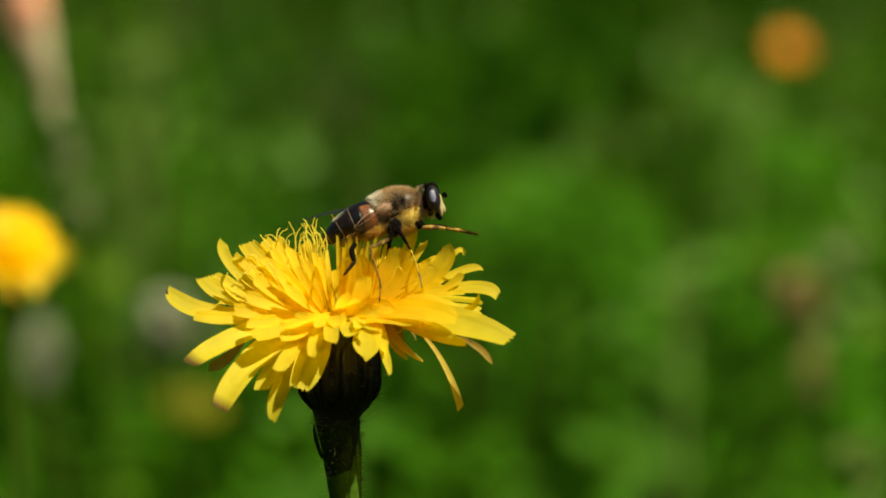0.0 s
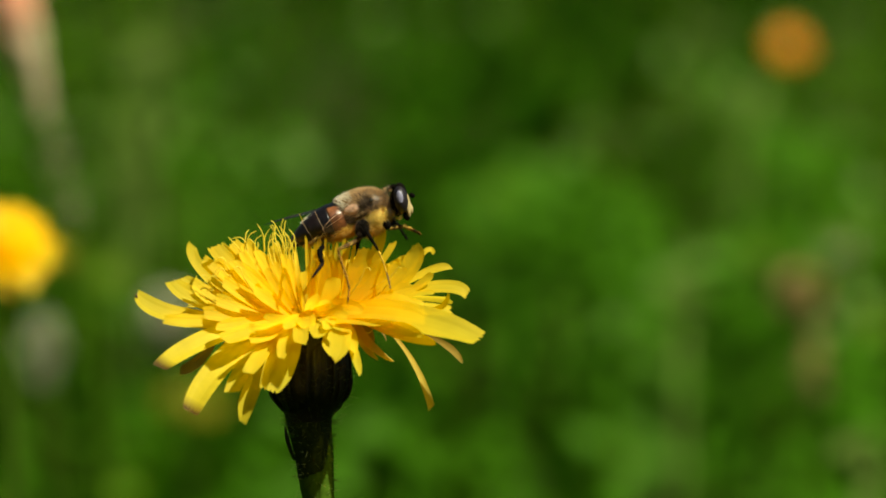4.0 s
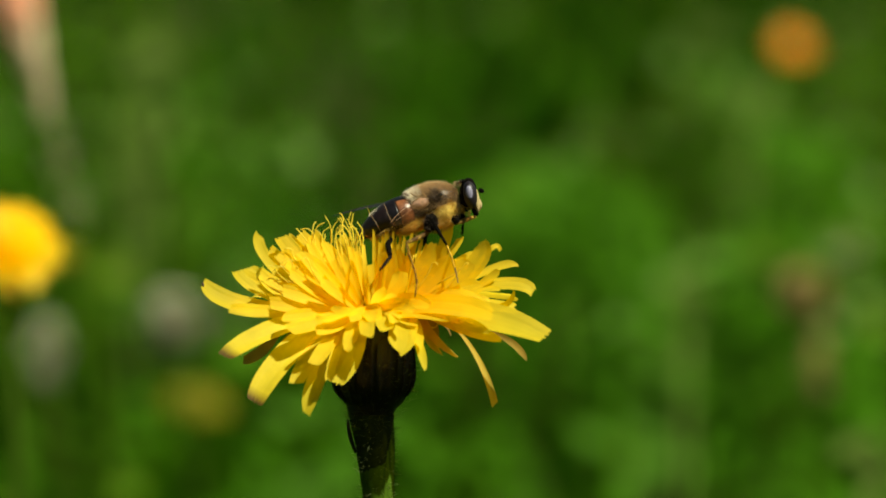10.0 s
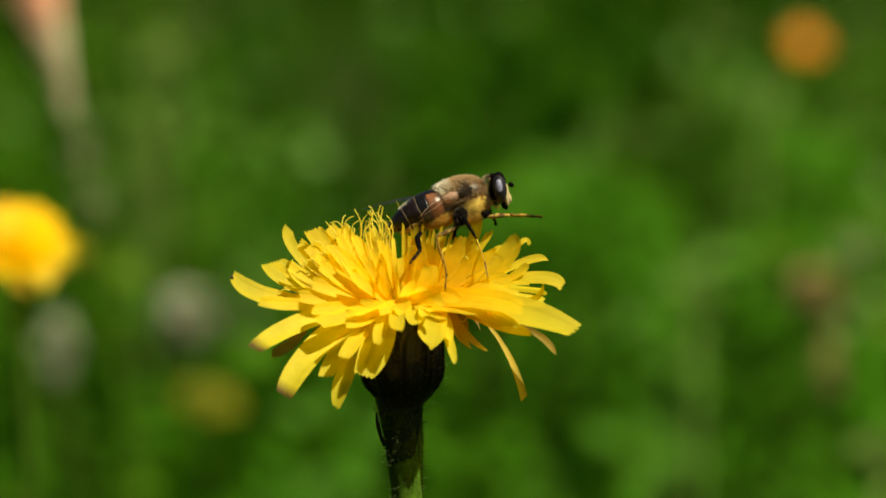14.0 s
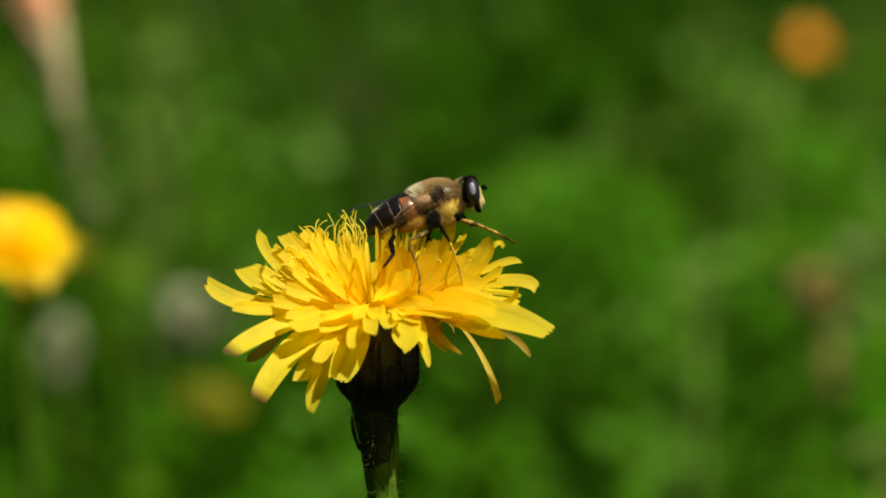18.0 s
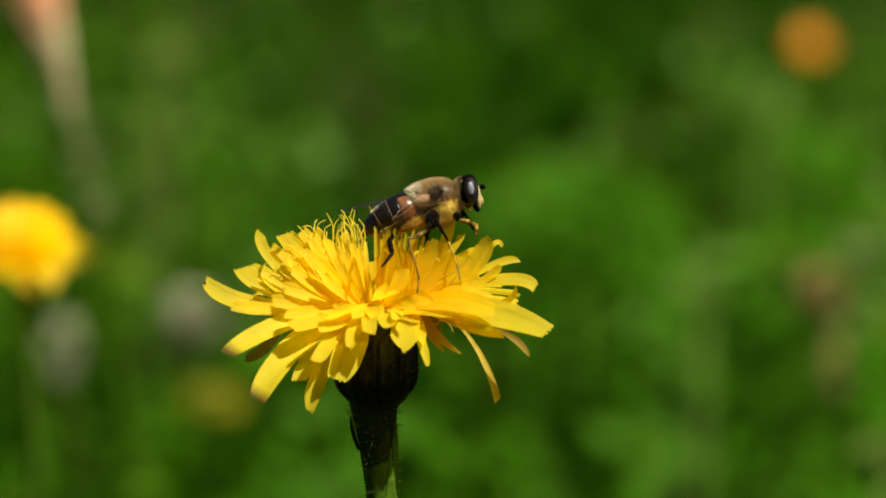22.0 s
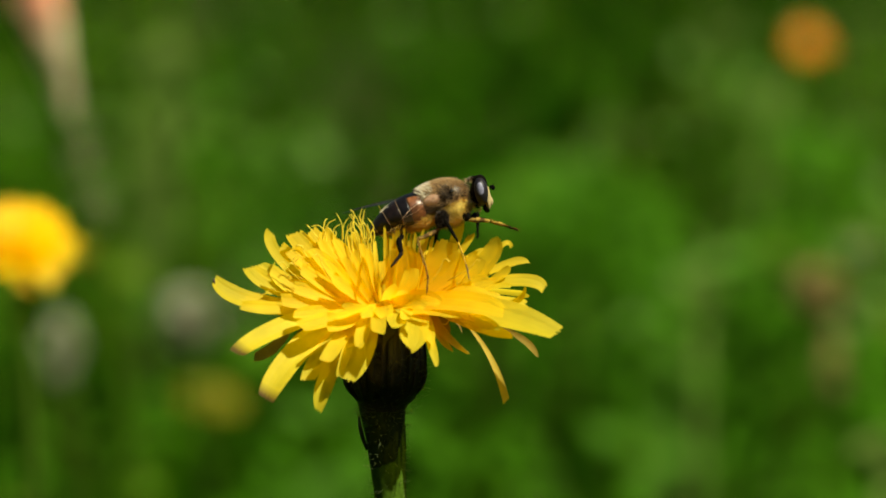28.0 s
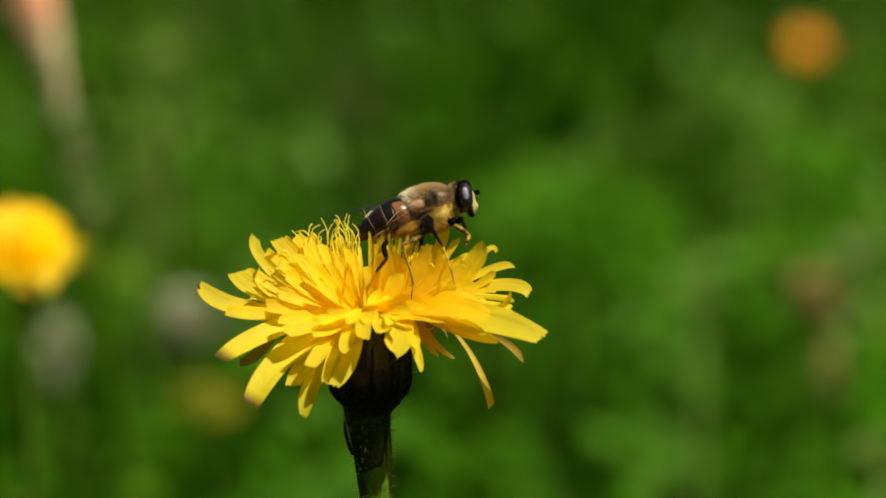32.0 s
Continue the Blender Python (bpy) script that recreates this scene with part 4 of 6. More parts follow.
def make_abdomen():
    tail, root = Vector((-2.05, 7.80, 0.00)), Vector((3.70, 10.80, 0.00))
    n = 26
    sizes = [(0.0, 0.24), (0.06, 0.56), (0.16, 0.90), (0.27, 1.17), (0.4, 1.46), (0.5, 1.62), (0.62, 1.76), (0.75, 1.82), (0.9, 1.72), (1.0, 1.5)]

    def ring(s):
        p = tail.lerp(root, s) + Vector((0, 0.35 * math.sin(s * math.pi), 0))
        return at(*p), float(np.interp(s, [q for q, _ in sizes], [q for _, q in sizes])) * MM

    body = None
    cuts = (0.0, 0.11, 0.34, 0.58, 0.75, 1.0)
    for i in range(5):
        ss = [cuts[i] + (cuts[i + 1] - cuts[i]) * k / 8 for k in range(9)]
        rr = [ring(s) for s in ss]
        pieces = tube([p for p, _ in rr], [q * (1.0 if 0 < k < 8 else 0.985) for k, (_, q) in enumerate(rr)], 28, depth=1.28)
        if i == 4:
            # the back of the first segment is dark, its sides are amber
            v, f = pieces
            centre = [p for p, _ in rr]
            back = [q for q in f if len(q) == 4 and sum((v[k] - centre[k // 28]).z for k in q) / 4 > rr[4][1] * 0.82]
            part("back_mark", ([p + (p - centre[k // 28]) * 0.012 for k, p in enumerate(v)], back), ABDOMEN, body, "dark band along the back")
        label = "amber and black first abdomen segment" if i == 4 else "glossy black-brown abdomen segment"
        ob = part("abdomen" if body is None else "segment", pieces, AMBER if i == 4 else ABDOMEN, body or fly, label)
        body = body or ob
        if i < 3:
            s = cuts[i + 1]
            rr = [ring(s - 0.0035), ring(s), ring(s + 0.0035)]
            part("segment_edge", tube([p for p, _ in rr], [q * 1.008 for _, q in rr], 28, depth=1.28), BAND, body, "thin cream segment edge")
    mid = tail.lerp(root, 0.55) + Vector((0, 0.33, 0))
    # short hairs whose pale colour imitates rim light along the back
    fur("back_hair", mid, (3.0, 1.56, 2.0), 29.5, FUR_PALE, body, 450, 0.16, lambda u, v, w: v > 0.80 and u < 0.6, label="very short hairs, pale to stand for the sun's rim light", thin=0.008)
    # belly gold and hairs lightened to stand in for light bounced off petals
    part("belly", oval((3.70, 9.35, 0.00), 1.7, 0.62, 1.5, 20, 10, 18), PLEURA, body, "golden belly under golden hairs, brightened for light off the petals")
    fur("belly_fur", (3.70, 9.25, 0.00), (1.9, 0.66, 1.6), 20, FUR_GOLD, body, 1500, 0.5, lambda u, v, w: v < 0.5, label="golden belly hairs, brightened for light off the petals")
    fur("abdomen_hair", mid, (3.0, 1.6, 2.1), 29.5, FUR_GOLD, body, 900, 0.4, lambda u, v, w: v < -0.5, label="golden belly hairs, brightened for light off the petals", thin=0.014)


def make_thorax():
    c = (5.64, 11.76, 0.00)
    thorax = part("thorax", oval(c, 2.75, 1.75, 2.0, 14, 16, 24), THORAX, fly, "brown thorax under tawny fur")
    part("pleura", oval((6.66, 10.50, 0.00), 2.1, 1.6, 1.85, 35, 12, 20), PLEURA, thorax, "yellow pollen-dusted side of the thorax")
    part("scutellum", oval((3.06, 12.18, 0.00), 0.75, 0.55, 1.2, 20, 10, 16), THORAX, thorax, "tan scutellum")
    part("calypter", oval((4.52, 11.45, -1.85), 0.95, 0.58, 0.4, 20, 8, 14), LOBE, thorax, "pale lobe at the wing root")
    fur("lobe_fringe", (4.52, 11.45, -1.85), (0.95, 0.58, 0.4), 20, FUR, thorax, 200, 0.28, lambda u, v, w: w < 0.2, label="pale fringe of the wing lobe", thin=0.012)
    part("side_plate", oval((6.56, 12.40, -2.05), 0.3, 0.2, 0.3, 25, 10, 16), PLATE, thorax, "bare dark plate on the thorax side")
    fur("fur", c, (2.75, 1.75, 2.0), 14, FUR, thorax, 4600, 0.48, lambda u, v, w: v > -0.45, label="tawny thorax fur", thin=0.016)
    fur("dark_fur", (6.07, 12.17, -0.50), (0.9, 0.95, 1.75), 14, FUR_DARK, thorax, 1300, 0.3, lambda u, v, w: w < -0.2, label="dark brown fur above the wing root", thin=0.02)
    fur("side_fur", (6.66, 10.50, 0.00), (2.1, 1.6, 1.85), 35, FUR_OCHRE, thorax, 2000, 0.45, lambda u, v, w: True, label="golden side fur", back=0.2)
    fur("rear_fur", (4.08, 12.00, 0.00), (1.3, 1.0, 1.8), 20, FUR_PALE, thorax, 1050, 0.5, lambda u, v, w: u < 0.5 and v > -0.6, label="pale rear fur")


def make_head():
    c = (9.48, 12.48, 0.00)
    head = part("head", oval(c, 0.95, 1.8, 1.7, -4, 14, 22), CUTICLE, fly, "black head with large eyes and a cream face")
    for w, name in ((-0.78, "eye"), (0.78, "eye")):
        part(name, oval((c[0] + 0.2, c[1] - 0.05, w), 0.80, 1.50, 1.25, 8, 16, 24), EYE_DARK, head, "glossy dark compound eye")
        # the sky's reflection on the eye, set as a raised pale patch
        part("eye_band", oval((c[0] + 0.16, c[1] + 0.12, w * 2.26), 0.40, 0.82, 0.3, 10, 12, 18), EYE_SHINE, head, "pale grey patch painted as the sky's reflection on the eye")
    part("face", oval((10.42, 11.80, 0.00), 0.36, 1.32, 0.9, 6, 14, 20), FACE, head, "cream dusted face")
    part("face_knob", oval((10.70, 11.50, 0.00), 0.30, 0.60, 0.5, 12, 8, 12), FACE, head)
    part("mouth", oval((10.28, 10.72, 0.00), 0.34, 0.55, 0.6, 25, 8, 12), CUTICLE, head, "black mouth edge")
    part("brow", oval((9.18, 13.74, 0.00), 0.6, 0.36, 0.7, -20, 8, 14), CUTICLE, head)
    for w in (-0.35, 0.35):
        antenna = part("antenna", oval((*(10.92, 12.90, 0.00)[:2], w), 0.34, 0.26, 0.2, -30, 8, 10), CUTICLE, head)
        root = Vector((*(10.80, 13.08, 0.00)[:2], w))
        part("bristle", tube([at(*root), at(root.x + 0.35, root.y + 0.25, w * 1.4), at(root.x + 0.5, root.y + 0.6, w * 1.9)], [0.025 * MM, 0.018 * MM, 0.008 * MM], 4), CUTICLE, head)
    fur("collar_fur", (8.70, 12.00, 0.00), (0.9, 1.8, 1.6), 0, FUR_DARK, head, 420, 0.35, lambda u, v, w: u < 0.1, label="dark brown collar hairs", back=0.1)
    fur("nape_fur", (8.34, 13.32, 0.00), (0.35, 0.35, 0.8), 0, FUR, head, 70, 0.3, lambda u, v, w: v > -0.2, label="pale nape hairs", back=0.0)
    fur("cheek_fur", (9.54, 11.16, -0.50), (0.6, 0.7, 0.7), 0, FUR_GOLD, head, 160, 0.35, lambda u, v, w: u < 0.5 and v < 0.3, label="golden cheek hairs")


def make_wing(root, tip, wide, normal, rim, vein, membrane):
    """A flat, veined wing with a rounded outline."""
    root, tip = at(*root), at(*tip)
    d = tip - root
    nrm = (TILT @ Vector(normal)).normalized()
    across = d.cross(nrm).normalized()
    n = 14
    edge_a, edge_b = [], []
    for i in range(n + 1):
        s = i / n
        front = math.sin(min(1, s * 1.05) ** 0.6 * math.pi) ** 0.6 * 0.42
        rear = math.sin(s ** 0.75 * math.pi) ** 0.7 * 0.62 if 0 < s < 1 else 0
        lift = nrm * d.length * 0.03 * math.sin(s * math.pi)
        edge_a.append(root + d * s + across * wide * MM * (front if 0 < s < 1 else 0) + lift)
        edge_b.append(root + d * s - across * wide * MM * rear + lift)
    verts, faces, cols = [], [], 6
    for up in (1, -1):
        for a, b in zip(edge_a, edge_b):
            for j in range(cols + 1):
                verts.append(a.lerp(b, j / cols) + nrm * (0.012 * up + 0.02 * math.sin(j * 2.3)) * MM)
    m = (n + 1) * (cols + 1)
    for i in range(n):
        for j in range(cols):
            a = i * (cols + 1) + j
            q = (a, a + 1, a + cols + 2, a + cols + 1)
            faces.append(q)
            faces.append(tuple(x + m for x in reversed(q)))
    wing = part("wing", (verts, faces), membrane, fly, "clear brownish wing with dark veins")
    wing.visible_shadow = True
    for k in (0.0, 0.16, 0.36, 0.58, 0.8) if rim > 0.05 else (0.0, 0.3):
        stop = n - 1 if k else n
        pts = [edge_a[i].lerp(edge_b[i], k * min(1, i / 6 + 0.25) + 0.04 * math.sin(i * 0.6 + k * 9)) + nrm * 0.02 * MM for i in range(stop)]
        part("vein", tube(pts, [(rim if k == 0 else 0.4 * rim) * MM * (1 - 0.5 * i / n) for i in range(stop)], 5), vein, wing)
    for i0, k0, k1 in ((6, 0.16, 0.36), (9, 0.36, 0.58), (8, 0.58, 0.8)) if rim > 0.05 else ():
        p, q = edge_a[i0].lerp(edge_b[i0], k0), edge_a[i0].lerp(edge_b[i0], k1)
        part("vein", tube([p, p.lerp(q, 0.5), q], [0.3 * rim * MM] * 3, 5), vein, wing)


def limb(points, radii, mat, name, parent, label=""):
    """A leg joint through points in mm, swollen as radii say."""
    pts, rs = [], []
    for i in range(len(points) - 1):
        a, b = Vector(points[i]), Vector(points[i + 1])
        for k in range(4):
            pts.append(at(*a.lerp(b, k / 4)))
            rs.append((radii[i] + (radii[i + 1] - radii[i]) * k / 4) * MM)
    pts.append(at(*points[-1]))
    rs.append(radii[-1] * MM * 0.7)
    return part(name, tube(pts, rs, 8), mat, parent, label)


def bristles(line, count, length, mat, parent, seed):
    r = random.Random(seed)
    hairs = []
    pts = [Vector(p) for p in line]
    for i in range(count):
        k = r.randrange(len(pts) - 1)
        p = pts[k].lerp(pts[k + 1], r.random())
        d = Vector((r.gauss(0, 1), r.gauss(-0.3, 1), r.gauss(0, 1))).normalized()
        a, b = at(*p), at(*(p + d * length * r.uniform(0.5, 1)))
        hairs.append(tube([a, a.lerp(b, 0.6), b], [0.022 * MM, 0.018 * MM, 0.005 * MM], 3))
    part("bristle", joined(hairs), mat, parent, kind="stuff")


def make_standing_legs():
    # middle leg on the lens's side
    leg = limb(((5.78, 9.65, -2.10), (6.15, 8.99, -2.60), (7.35, 7.02, -3.60)), (0.30, 0.22, 0.12), CUTICLE, "middle_leg", fly, "black-thighed middle leg")
    part("leg_root", oval((5.60, 9.42, -2.00), 0.74, 0.98, 0.6, -12, 10, 14), CUTICLE, leg)
    fur("root_hair", (5.60, 9.42, -2.00), (0.74, 0.98, 0.6), -12, FUR_DARK, leg, 260, 0.2, lambda u, v, w: w < 0.3, label="dark bristly hairs", back=0.0)
    limb(((7.35, 7.02, -3.60), (7.83, 5.83, -4.60), (8.19, 4.71, -5.60)), (0.10, 0.085, 0.065), LEG_PALE, "shin", leg, "thin yellow shin")
    limb(((8.19, 4.71, -5.60), (8.37, 4.00, -6.20), (8.55, 3.06, -6.90)), (0.085, 0.07, 0.055), TARSUS, "foot", leg)
    bristles(((5.84, 10.31, -1.60), (5.61, 9.47, -2.60), (7.35, 7.02, -3.40)), 70, 0.45, CUTICLE, leg, 3)
    # hind leg on the lens's side
    leg = limb(((5.54, 8.63, -1.50), (4.53, 7.92, -2.30), (3.06, 7.26, -3.60)), (0.22, 0.28, 0.17), LEG_BROWN, "hind_leg", fly, "brown hind leg mottled with gold")
    limb(((3.06, 7.26, -3.60), (3.44, 5.89, -4.80), (3.99, 4.36, -6.20)), (0.12, 0.15, 0.12), SHIN_MIX, "shin", leg, "brown and yellow shin")
    limb(((3.99, 4.36, -6.20), (4.25, 3.19, -7.30), (4.09, 1.61, -8.60)), (0.11, 0.11, 0.07), SHIN_MIX, "foot", leg)
    bristles(((5.54, 8.63, -1.50), (3.06, 7.26, -3.60), (3.99, 4.36, -6.20)), 160, 0.42, FUR_GOLD, leg, 4)
    # hind and middle legs on the far side
    leg = limb(((1.70, 8.10, 0.20), (1.35, 7.50, -1.60), (1.08, 7.15, -2.80)), (0.22, 0.25, 0.27), CUTICLE, "hind_leg", fly, "dark hind leg")
    limb(((1.08, 7.15, -2.80), (1.22, 6.49, -3.60), (1.41, 5.77, -4.20)), (0.28, 0.31, 0.22), CUTICLE, "shin", leg)
    limb(((1.41, 5.77, -4.20), (0.89, 5.06, -4.90), (0.31, 4.35, -5.40)), (0.20, 0.17, 0.10), THIGH_DARK, "foot", leg)
    leg = limb(((5.68, 9.61, 1.40), (4.95, 7.80, 2.60), (5.06, 6.72, 3.20)), (0.26, 0.26, 0.18), CUTICLE, "middle_leg", fly, "black-thighed middle leg")
    limb(((5.06, 6.72, 3.20), (4.81, 5.51, 3.90), (4.56, 4.17, 4.30)), (0.16, 0.14, 0.11), SHIN_MIX, "shin", leg)
    for w in (-1.0, 1.0):
        limb(((7.80, 10.50, -0.60)[:2] + (0.6 * w,), (8.17, 9.83, -0.90)[:2] + (0.8 * w,), (8.46, 9.36, -0.90)[:2] + (0.8 * w,)), (0.45, 0.55, 0.3), CUTICLE, "leg_root", fly, "black base of the front leg")


THIGH, SHIN = 2.9, 3.9


def straight(length, radii, bristle_mat, seed):
    """A joint along +z from its own origin, with short bristles."""
    n = len(radii)
    pts = [Vector((0.05 * MM * math.sin(i * 1.9), 0, length * i / (n - 1) * MM)) for i in range(n)]
    pieces = [tube(pts, [r * MM for r in radii], 8, side=Vector((1, 0, 0)))]
    r = random.Random(seed)
    for i in range(44):
        z, q = r.uniform(0, length), r.uniform(0, math.tau)
        a = Vector((0, 0, z)) * MM
        b = a + Vector((math.cos(q), math.sin(q), 0.5)) * r.uniform(0.2, 0.34) * MM
        pieces.append(tube([a, a.lerp(b, 0.6), b], [0.022 * MM, 0.018 * MM, 0.005 * MM], 3, side=Vector((0.3, 0.2, 1))))
    return joined(pieces)


def loose_part(name, mesh, mat, parent, label=""):
    me = bpy.data.meshes.new(name)
    me.from_pydata([tuple(v) for v in mesh[0]], [], mesh[1])
    me.materials.append(mat)
    me.polygons.foreach_set("use_smooth", [True] * len(me.polygons))
    ob = new(name, me)
    ob.parent = parent
    return tagged(ob, label)


def make_front_leg(thigh_mat, shin_mat, foot_mat, seed, label):
    thigh = loose_part("front_leg", straight(THIGH, (0.2, 0.27, 0.28, 0.22, 0.15), shin_mat, seed), thigh_mat, fly, label)
    half = SHIN * 0.5
    shin = loose_part("shin", straight(half, (0.14, 0.16, 0.2, 0.15), shin_mat, seed + 1), shin_mat, thigh)
    foot_mesh = straight(half, (0.14, 0.11, 0.14, 0.1, 0.13, 0.09, 0.12, 0.14, 0.05), foot_mat, seed + 2)
    foot_mesh = ([v + Vector((0, 0, half * MM)) for v in foot_mesh[0]], foot_mesh[1])
    foot = loose_part("foot", foot_mesh, foot_mat, thigh)
    return thigh, shin, foot


make_abdomen()
make_thorax()
make_head()
make_wing((5.13, 11.40, -2.10), (1.10, 9.05, -2.70), 1.7, (-0.25, 0.35, 0.9), 0.034, VEIN_GLINT, WING_AMBER)
make_wing((4.00, 11.75, 1.60), (-5.05, 10.00, 4.60), 2.6, (-0.15, 0.98, 0.14), 0.08, VEIN, WING_GREY)
make_standing_legs()
front_near = make_front_leg(LEG_BROWN, LEG_GOLD, SHIN_MIX, 21, "brown front leg dusted with golden pollen")
front_far = make_front_leg(CUTICLE, CUTICLE, CUTICLE, 31, "black front leg")


# ---- other flowers and plants of the meadow ----
def bloom(name, place, size, face, mat, count, label, category, seed, stem_r=0.0014, group=""):
    """A composite flower on its stem: face is the way that the head looks, size its radius in metres."""
    r = random.Random(seed)
    place = Vector(place)
    face = Vector(face).normalized()
    base = Vector((place.x + r.uniform(-0.02, 0.02), place.y + r.uniform(0, 0.02), -0.02))
    ob = thing(name, base, label, category, group)
    pts = spine(base, base.lerp(place, 0.55) + Vector((r.uniform(-0.012, 0.012), 0, 0)), place - face * size * 0.35, 12)
    part("stem", tube(pts, [stem_r * (1.2 - 0.3 * i / 11) for i in range(12)], 8), STEM, ob)
    cup = [place - face * size * k for k in (0.62, 0.45, 0.25, 0.05)]
    part("involucre", tube(cup, [size * k for k in (0.1, 0.24, 0.27, 0.24)], 12), BRACT, ob)
    e1 = face.orthogonal().normalized()
    e2 = face.cross(e1)
    for ring in range(5):
        pieces = []
        num = count // 2
        for k in range(num):
            a = math.tau * (k + r.random() * 0.6) / num
            out = e1 * math.cos(a) + e2 * math.sin(a)
            e = radians((4, 22, 42, 62, 80)[ring] + r.uniform(-12, 12))
            ln = size * (1.0, 0.8, 0.62, 0.5, 0.45)[ring] * r.uniform(0.85, 1.1)
            d = out * math.cos(e) + face * math.sin(e)
            b0 = place + out * size * (0.15, 0.15, 0.12, 0.08, 0.04)[ring]
            v, f, _ = strap(spine(b0, b0 + d * ln * 0.5 + face * ln * 0.06, b0 + d * ln, 5), size * 1000 * 0.2, 0, facing=face, cols=3, thick=0)
            pieces.append((v, f))
        part("corolla", joined(pieces), mat, ob)
    # short florets that close the middle
    pieces = []
    for k in range(count):
        a, rr = math.tau * k * 0.618, 0.42 * math.sqrt(k / count)
        out = e1 * math.cos(a) + e2 * math.sin(a)
        b0 = place + out * size * rr + face * size * (0.5 - 0.5 * rr)
        d = out * 0.9 + face * 0.25
        v, f, _ = strap(spine(b0, b0 + d * size * 0.13 + face * size * 0.02, b0 + d * size * 0.26, 4), size * 1000 * 0.17, 0, facing=face, cols=3, thick=0)
        pieces.append((v, f))
    part("disc", joined(pieces), mat, ob)
    return ob


def ball_head(name, place, size, mat, label, category, seed, tall=1.0, count=90, group=""):
    """A round or long head of small florets on a stalk, such as clover or a withered bloom."""
    r = random.Random(seed)
    place = Vector(place)
    base = Vector((place.x + r.uniform(-0.03, 0.03), place.y + 0.02, -0.02))
    ob = thing(name, base, label, category, group)
    pts = spine(base, base.lerp(place, 0.5) + Vector((r.uniform(-0.01, 0.01), 0, 0)), place, 10)
    part("stem", tube(pts, [0.0011] * 10, 6), STEM, ob)
    pieces = []
    for k in range(count):
        d = Vector((r.gauss(0, 1), r.gauss(0, 1), r.gauss(0.1, 1))).normalized()
        tip = place + Vector((d.x, d.y, d.z * tall)) * size * r.uniform(0.75, 1.1)
        root = place + Vector((d.x, d.y, d.z * tall)) * size * 0.2
        v, f, _ = strap(spine(root, root.lerp(tip, 0.5) + Vector((0, 0, size * 0.08)), tip, 4), size * 1000 * 0.26, r.uniform(0, 90), cols=3)
        pieces.append((v, f))
    part("blossom", joined(pieces), mat, ob)
    return ob


def seed_grass(name, points, label, seed, mat, thick=0.0062):
    """A tall grass that leans through points, with a plume of seeds along the last stretches of its stalk."""
    r = random.Random(seed)
    points = [Vector(p) for p in points]
    base = Vector((points[0].x, points[0].y, -0.02))
    ob = thing(name, base, label, "grass")
    line = [base] + points
    low = []
    part("stalk", tube(line, [0.0016, 0.0015, 0.0014, 0.0012, 0.0010, 0.0008], 6), GRASS_PALE, ob)
    pieces = []
    for k in range(1300):
        q = r.random() ** 0.8
        p = points[2].lerp(points[3], q * 2) if q < 0.5 else points[3].lerp(points[4], q * 2 - 1)
        full = min(1.0, 0.16 + 1.25 * q)
        face = Vector((r.gauss(0.35, 0.25), r.gauss(-0.6, 0.25), r.gauss(0.7, 0.25))).normalized()
        d = Vector((r.gauss(0, 1), r.gauss(0, 1), r.gauss(0.5, 0.7)))
        d = (d - face * d.dot(face) * 0.85).normalized()
        tip = p + d * thick * r.uniform(0.6, 1.3) * full
        v, f, _ = strap(spine(p, p.lerp(tip, 0.5), tip, 4), 3.6 * full, r.uniform(-30, 30), cols=3, facing=face, thick=0)
        (pieces if q > 0.52 + 0.12 * r.random() else low).append((v, f))
    # loose spikelets farther down the stalk
    for k in range(90):
        q = r.random()
        p = points[1].lerp(points[2], q)
        tip = p + Vector((r.gauss(0, 0.6), r.gauss(0, 0.6), r.uniform(0.2, 1.0))) * 0.0028
        v, f, _ = strap(spine(p, p.lerp(tip, 0.5), tip, 4), 0.9, r.uniform(-40, 40), cols=3, facing=Vector((0.35, -0.6, 0.7)).normalized(), thick=0)
        low.append((v, f))
    part("seed_head", joined(pieces), mat, ob)
    part("lower_spikelet", joined(low[::2] + low[1::4]), CREAM, ob, "pale lower spikelets of the plume")
    return ob


def weed(place, size, seed, mat, label, group="", lift=0.5):
    """A low plant of broad, pointed leaves that spread from one root."""
    r = random.Random(seed)
    place = Vector(place)
    base = Vector((place.x, place.y, -0.015))
    ob = thing("broadleaf_plant", base, label, "plant", group)
    for k in range(r.randrange(6, 10)):
        a = r.uniform(0, math.tau)
        out = Vector((math.cos(a), math.sin(a), 0))
        top = place + out * size * r.uniform(0.2, 1.0) + Vector((0, 0, size * r.uniform(-0.4, 0.5)))
        start = place + Vector((0, 0, -size * lift)) + out * size * 0.1
        stalk = [base, base.lerp(start, 0.5), start]
        leaf, f, _ = strap(spine(start, start.lerp(top, 0.55) + Vector((0, 0, size * 0.2)), top, 8), size * 1000 * 0.55, r.uniform(-20, 20), cols=5, teeth=-0.1, belly=0.5,
                           narrow=0.2, facing=Vector((out.x * -0.3 + 0.25, out.y * -0.3 - 0.75, 0.65)).normalized())
        # leaf tips come to a point
        n = 8
        for half in (0, len(leaf) // 2):
            mid = leaf[half + (n - 1) * 5 + 2].copy()
            mid2 = leaf[half + (n - 2) * 5 + 2].copy()
            for j in range(5):
                leaf[half + (n - 1) * 5 + j] = mid.lerp(leaf[half + (n - 1) * 5 + j], 0.08)
                leaf[half + (n - 2) * 5 + j] = mid2.lerp(leaf[half + (n - 2) * 5 + j], 0.6)
        part("leaf", joined([(leaf, f), tube(stalk, [0.0012, 0.001, 0.0009], 5)]), mat, ob)
    return ob


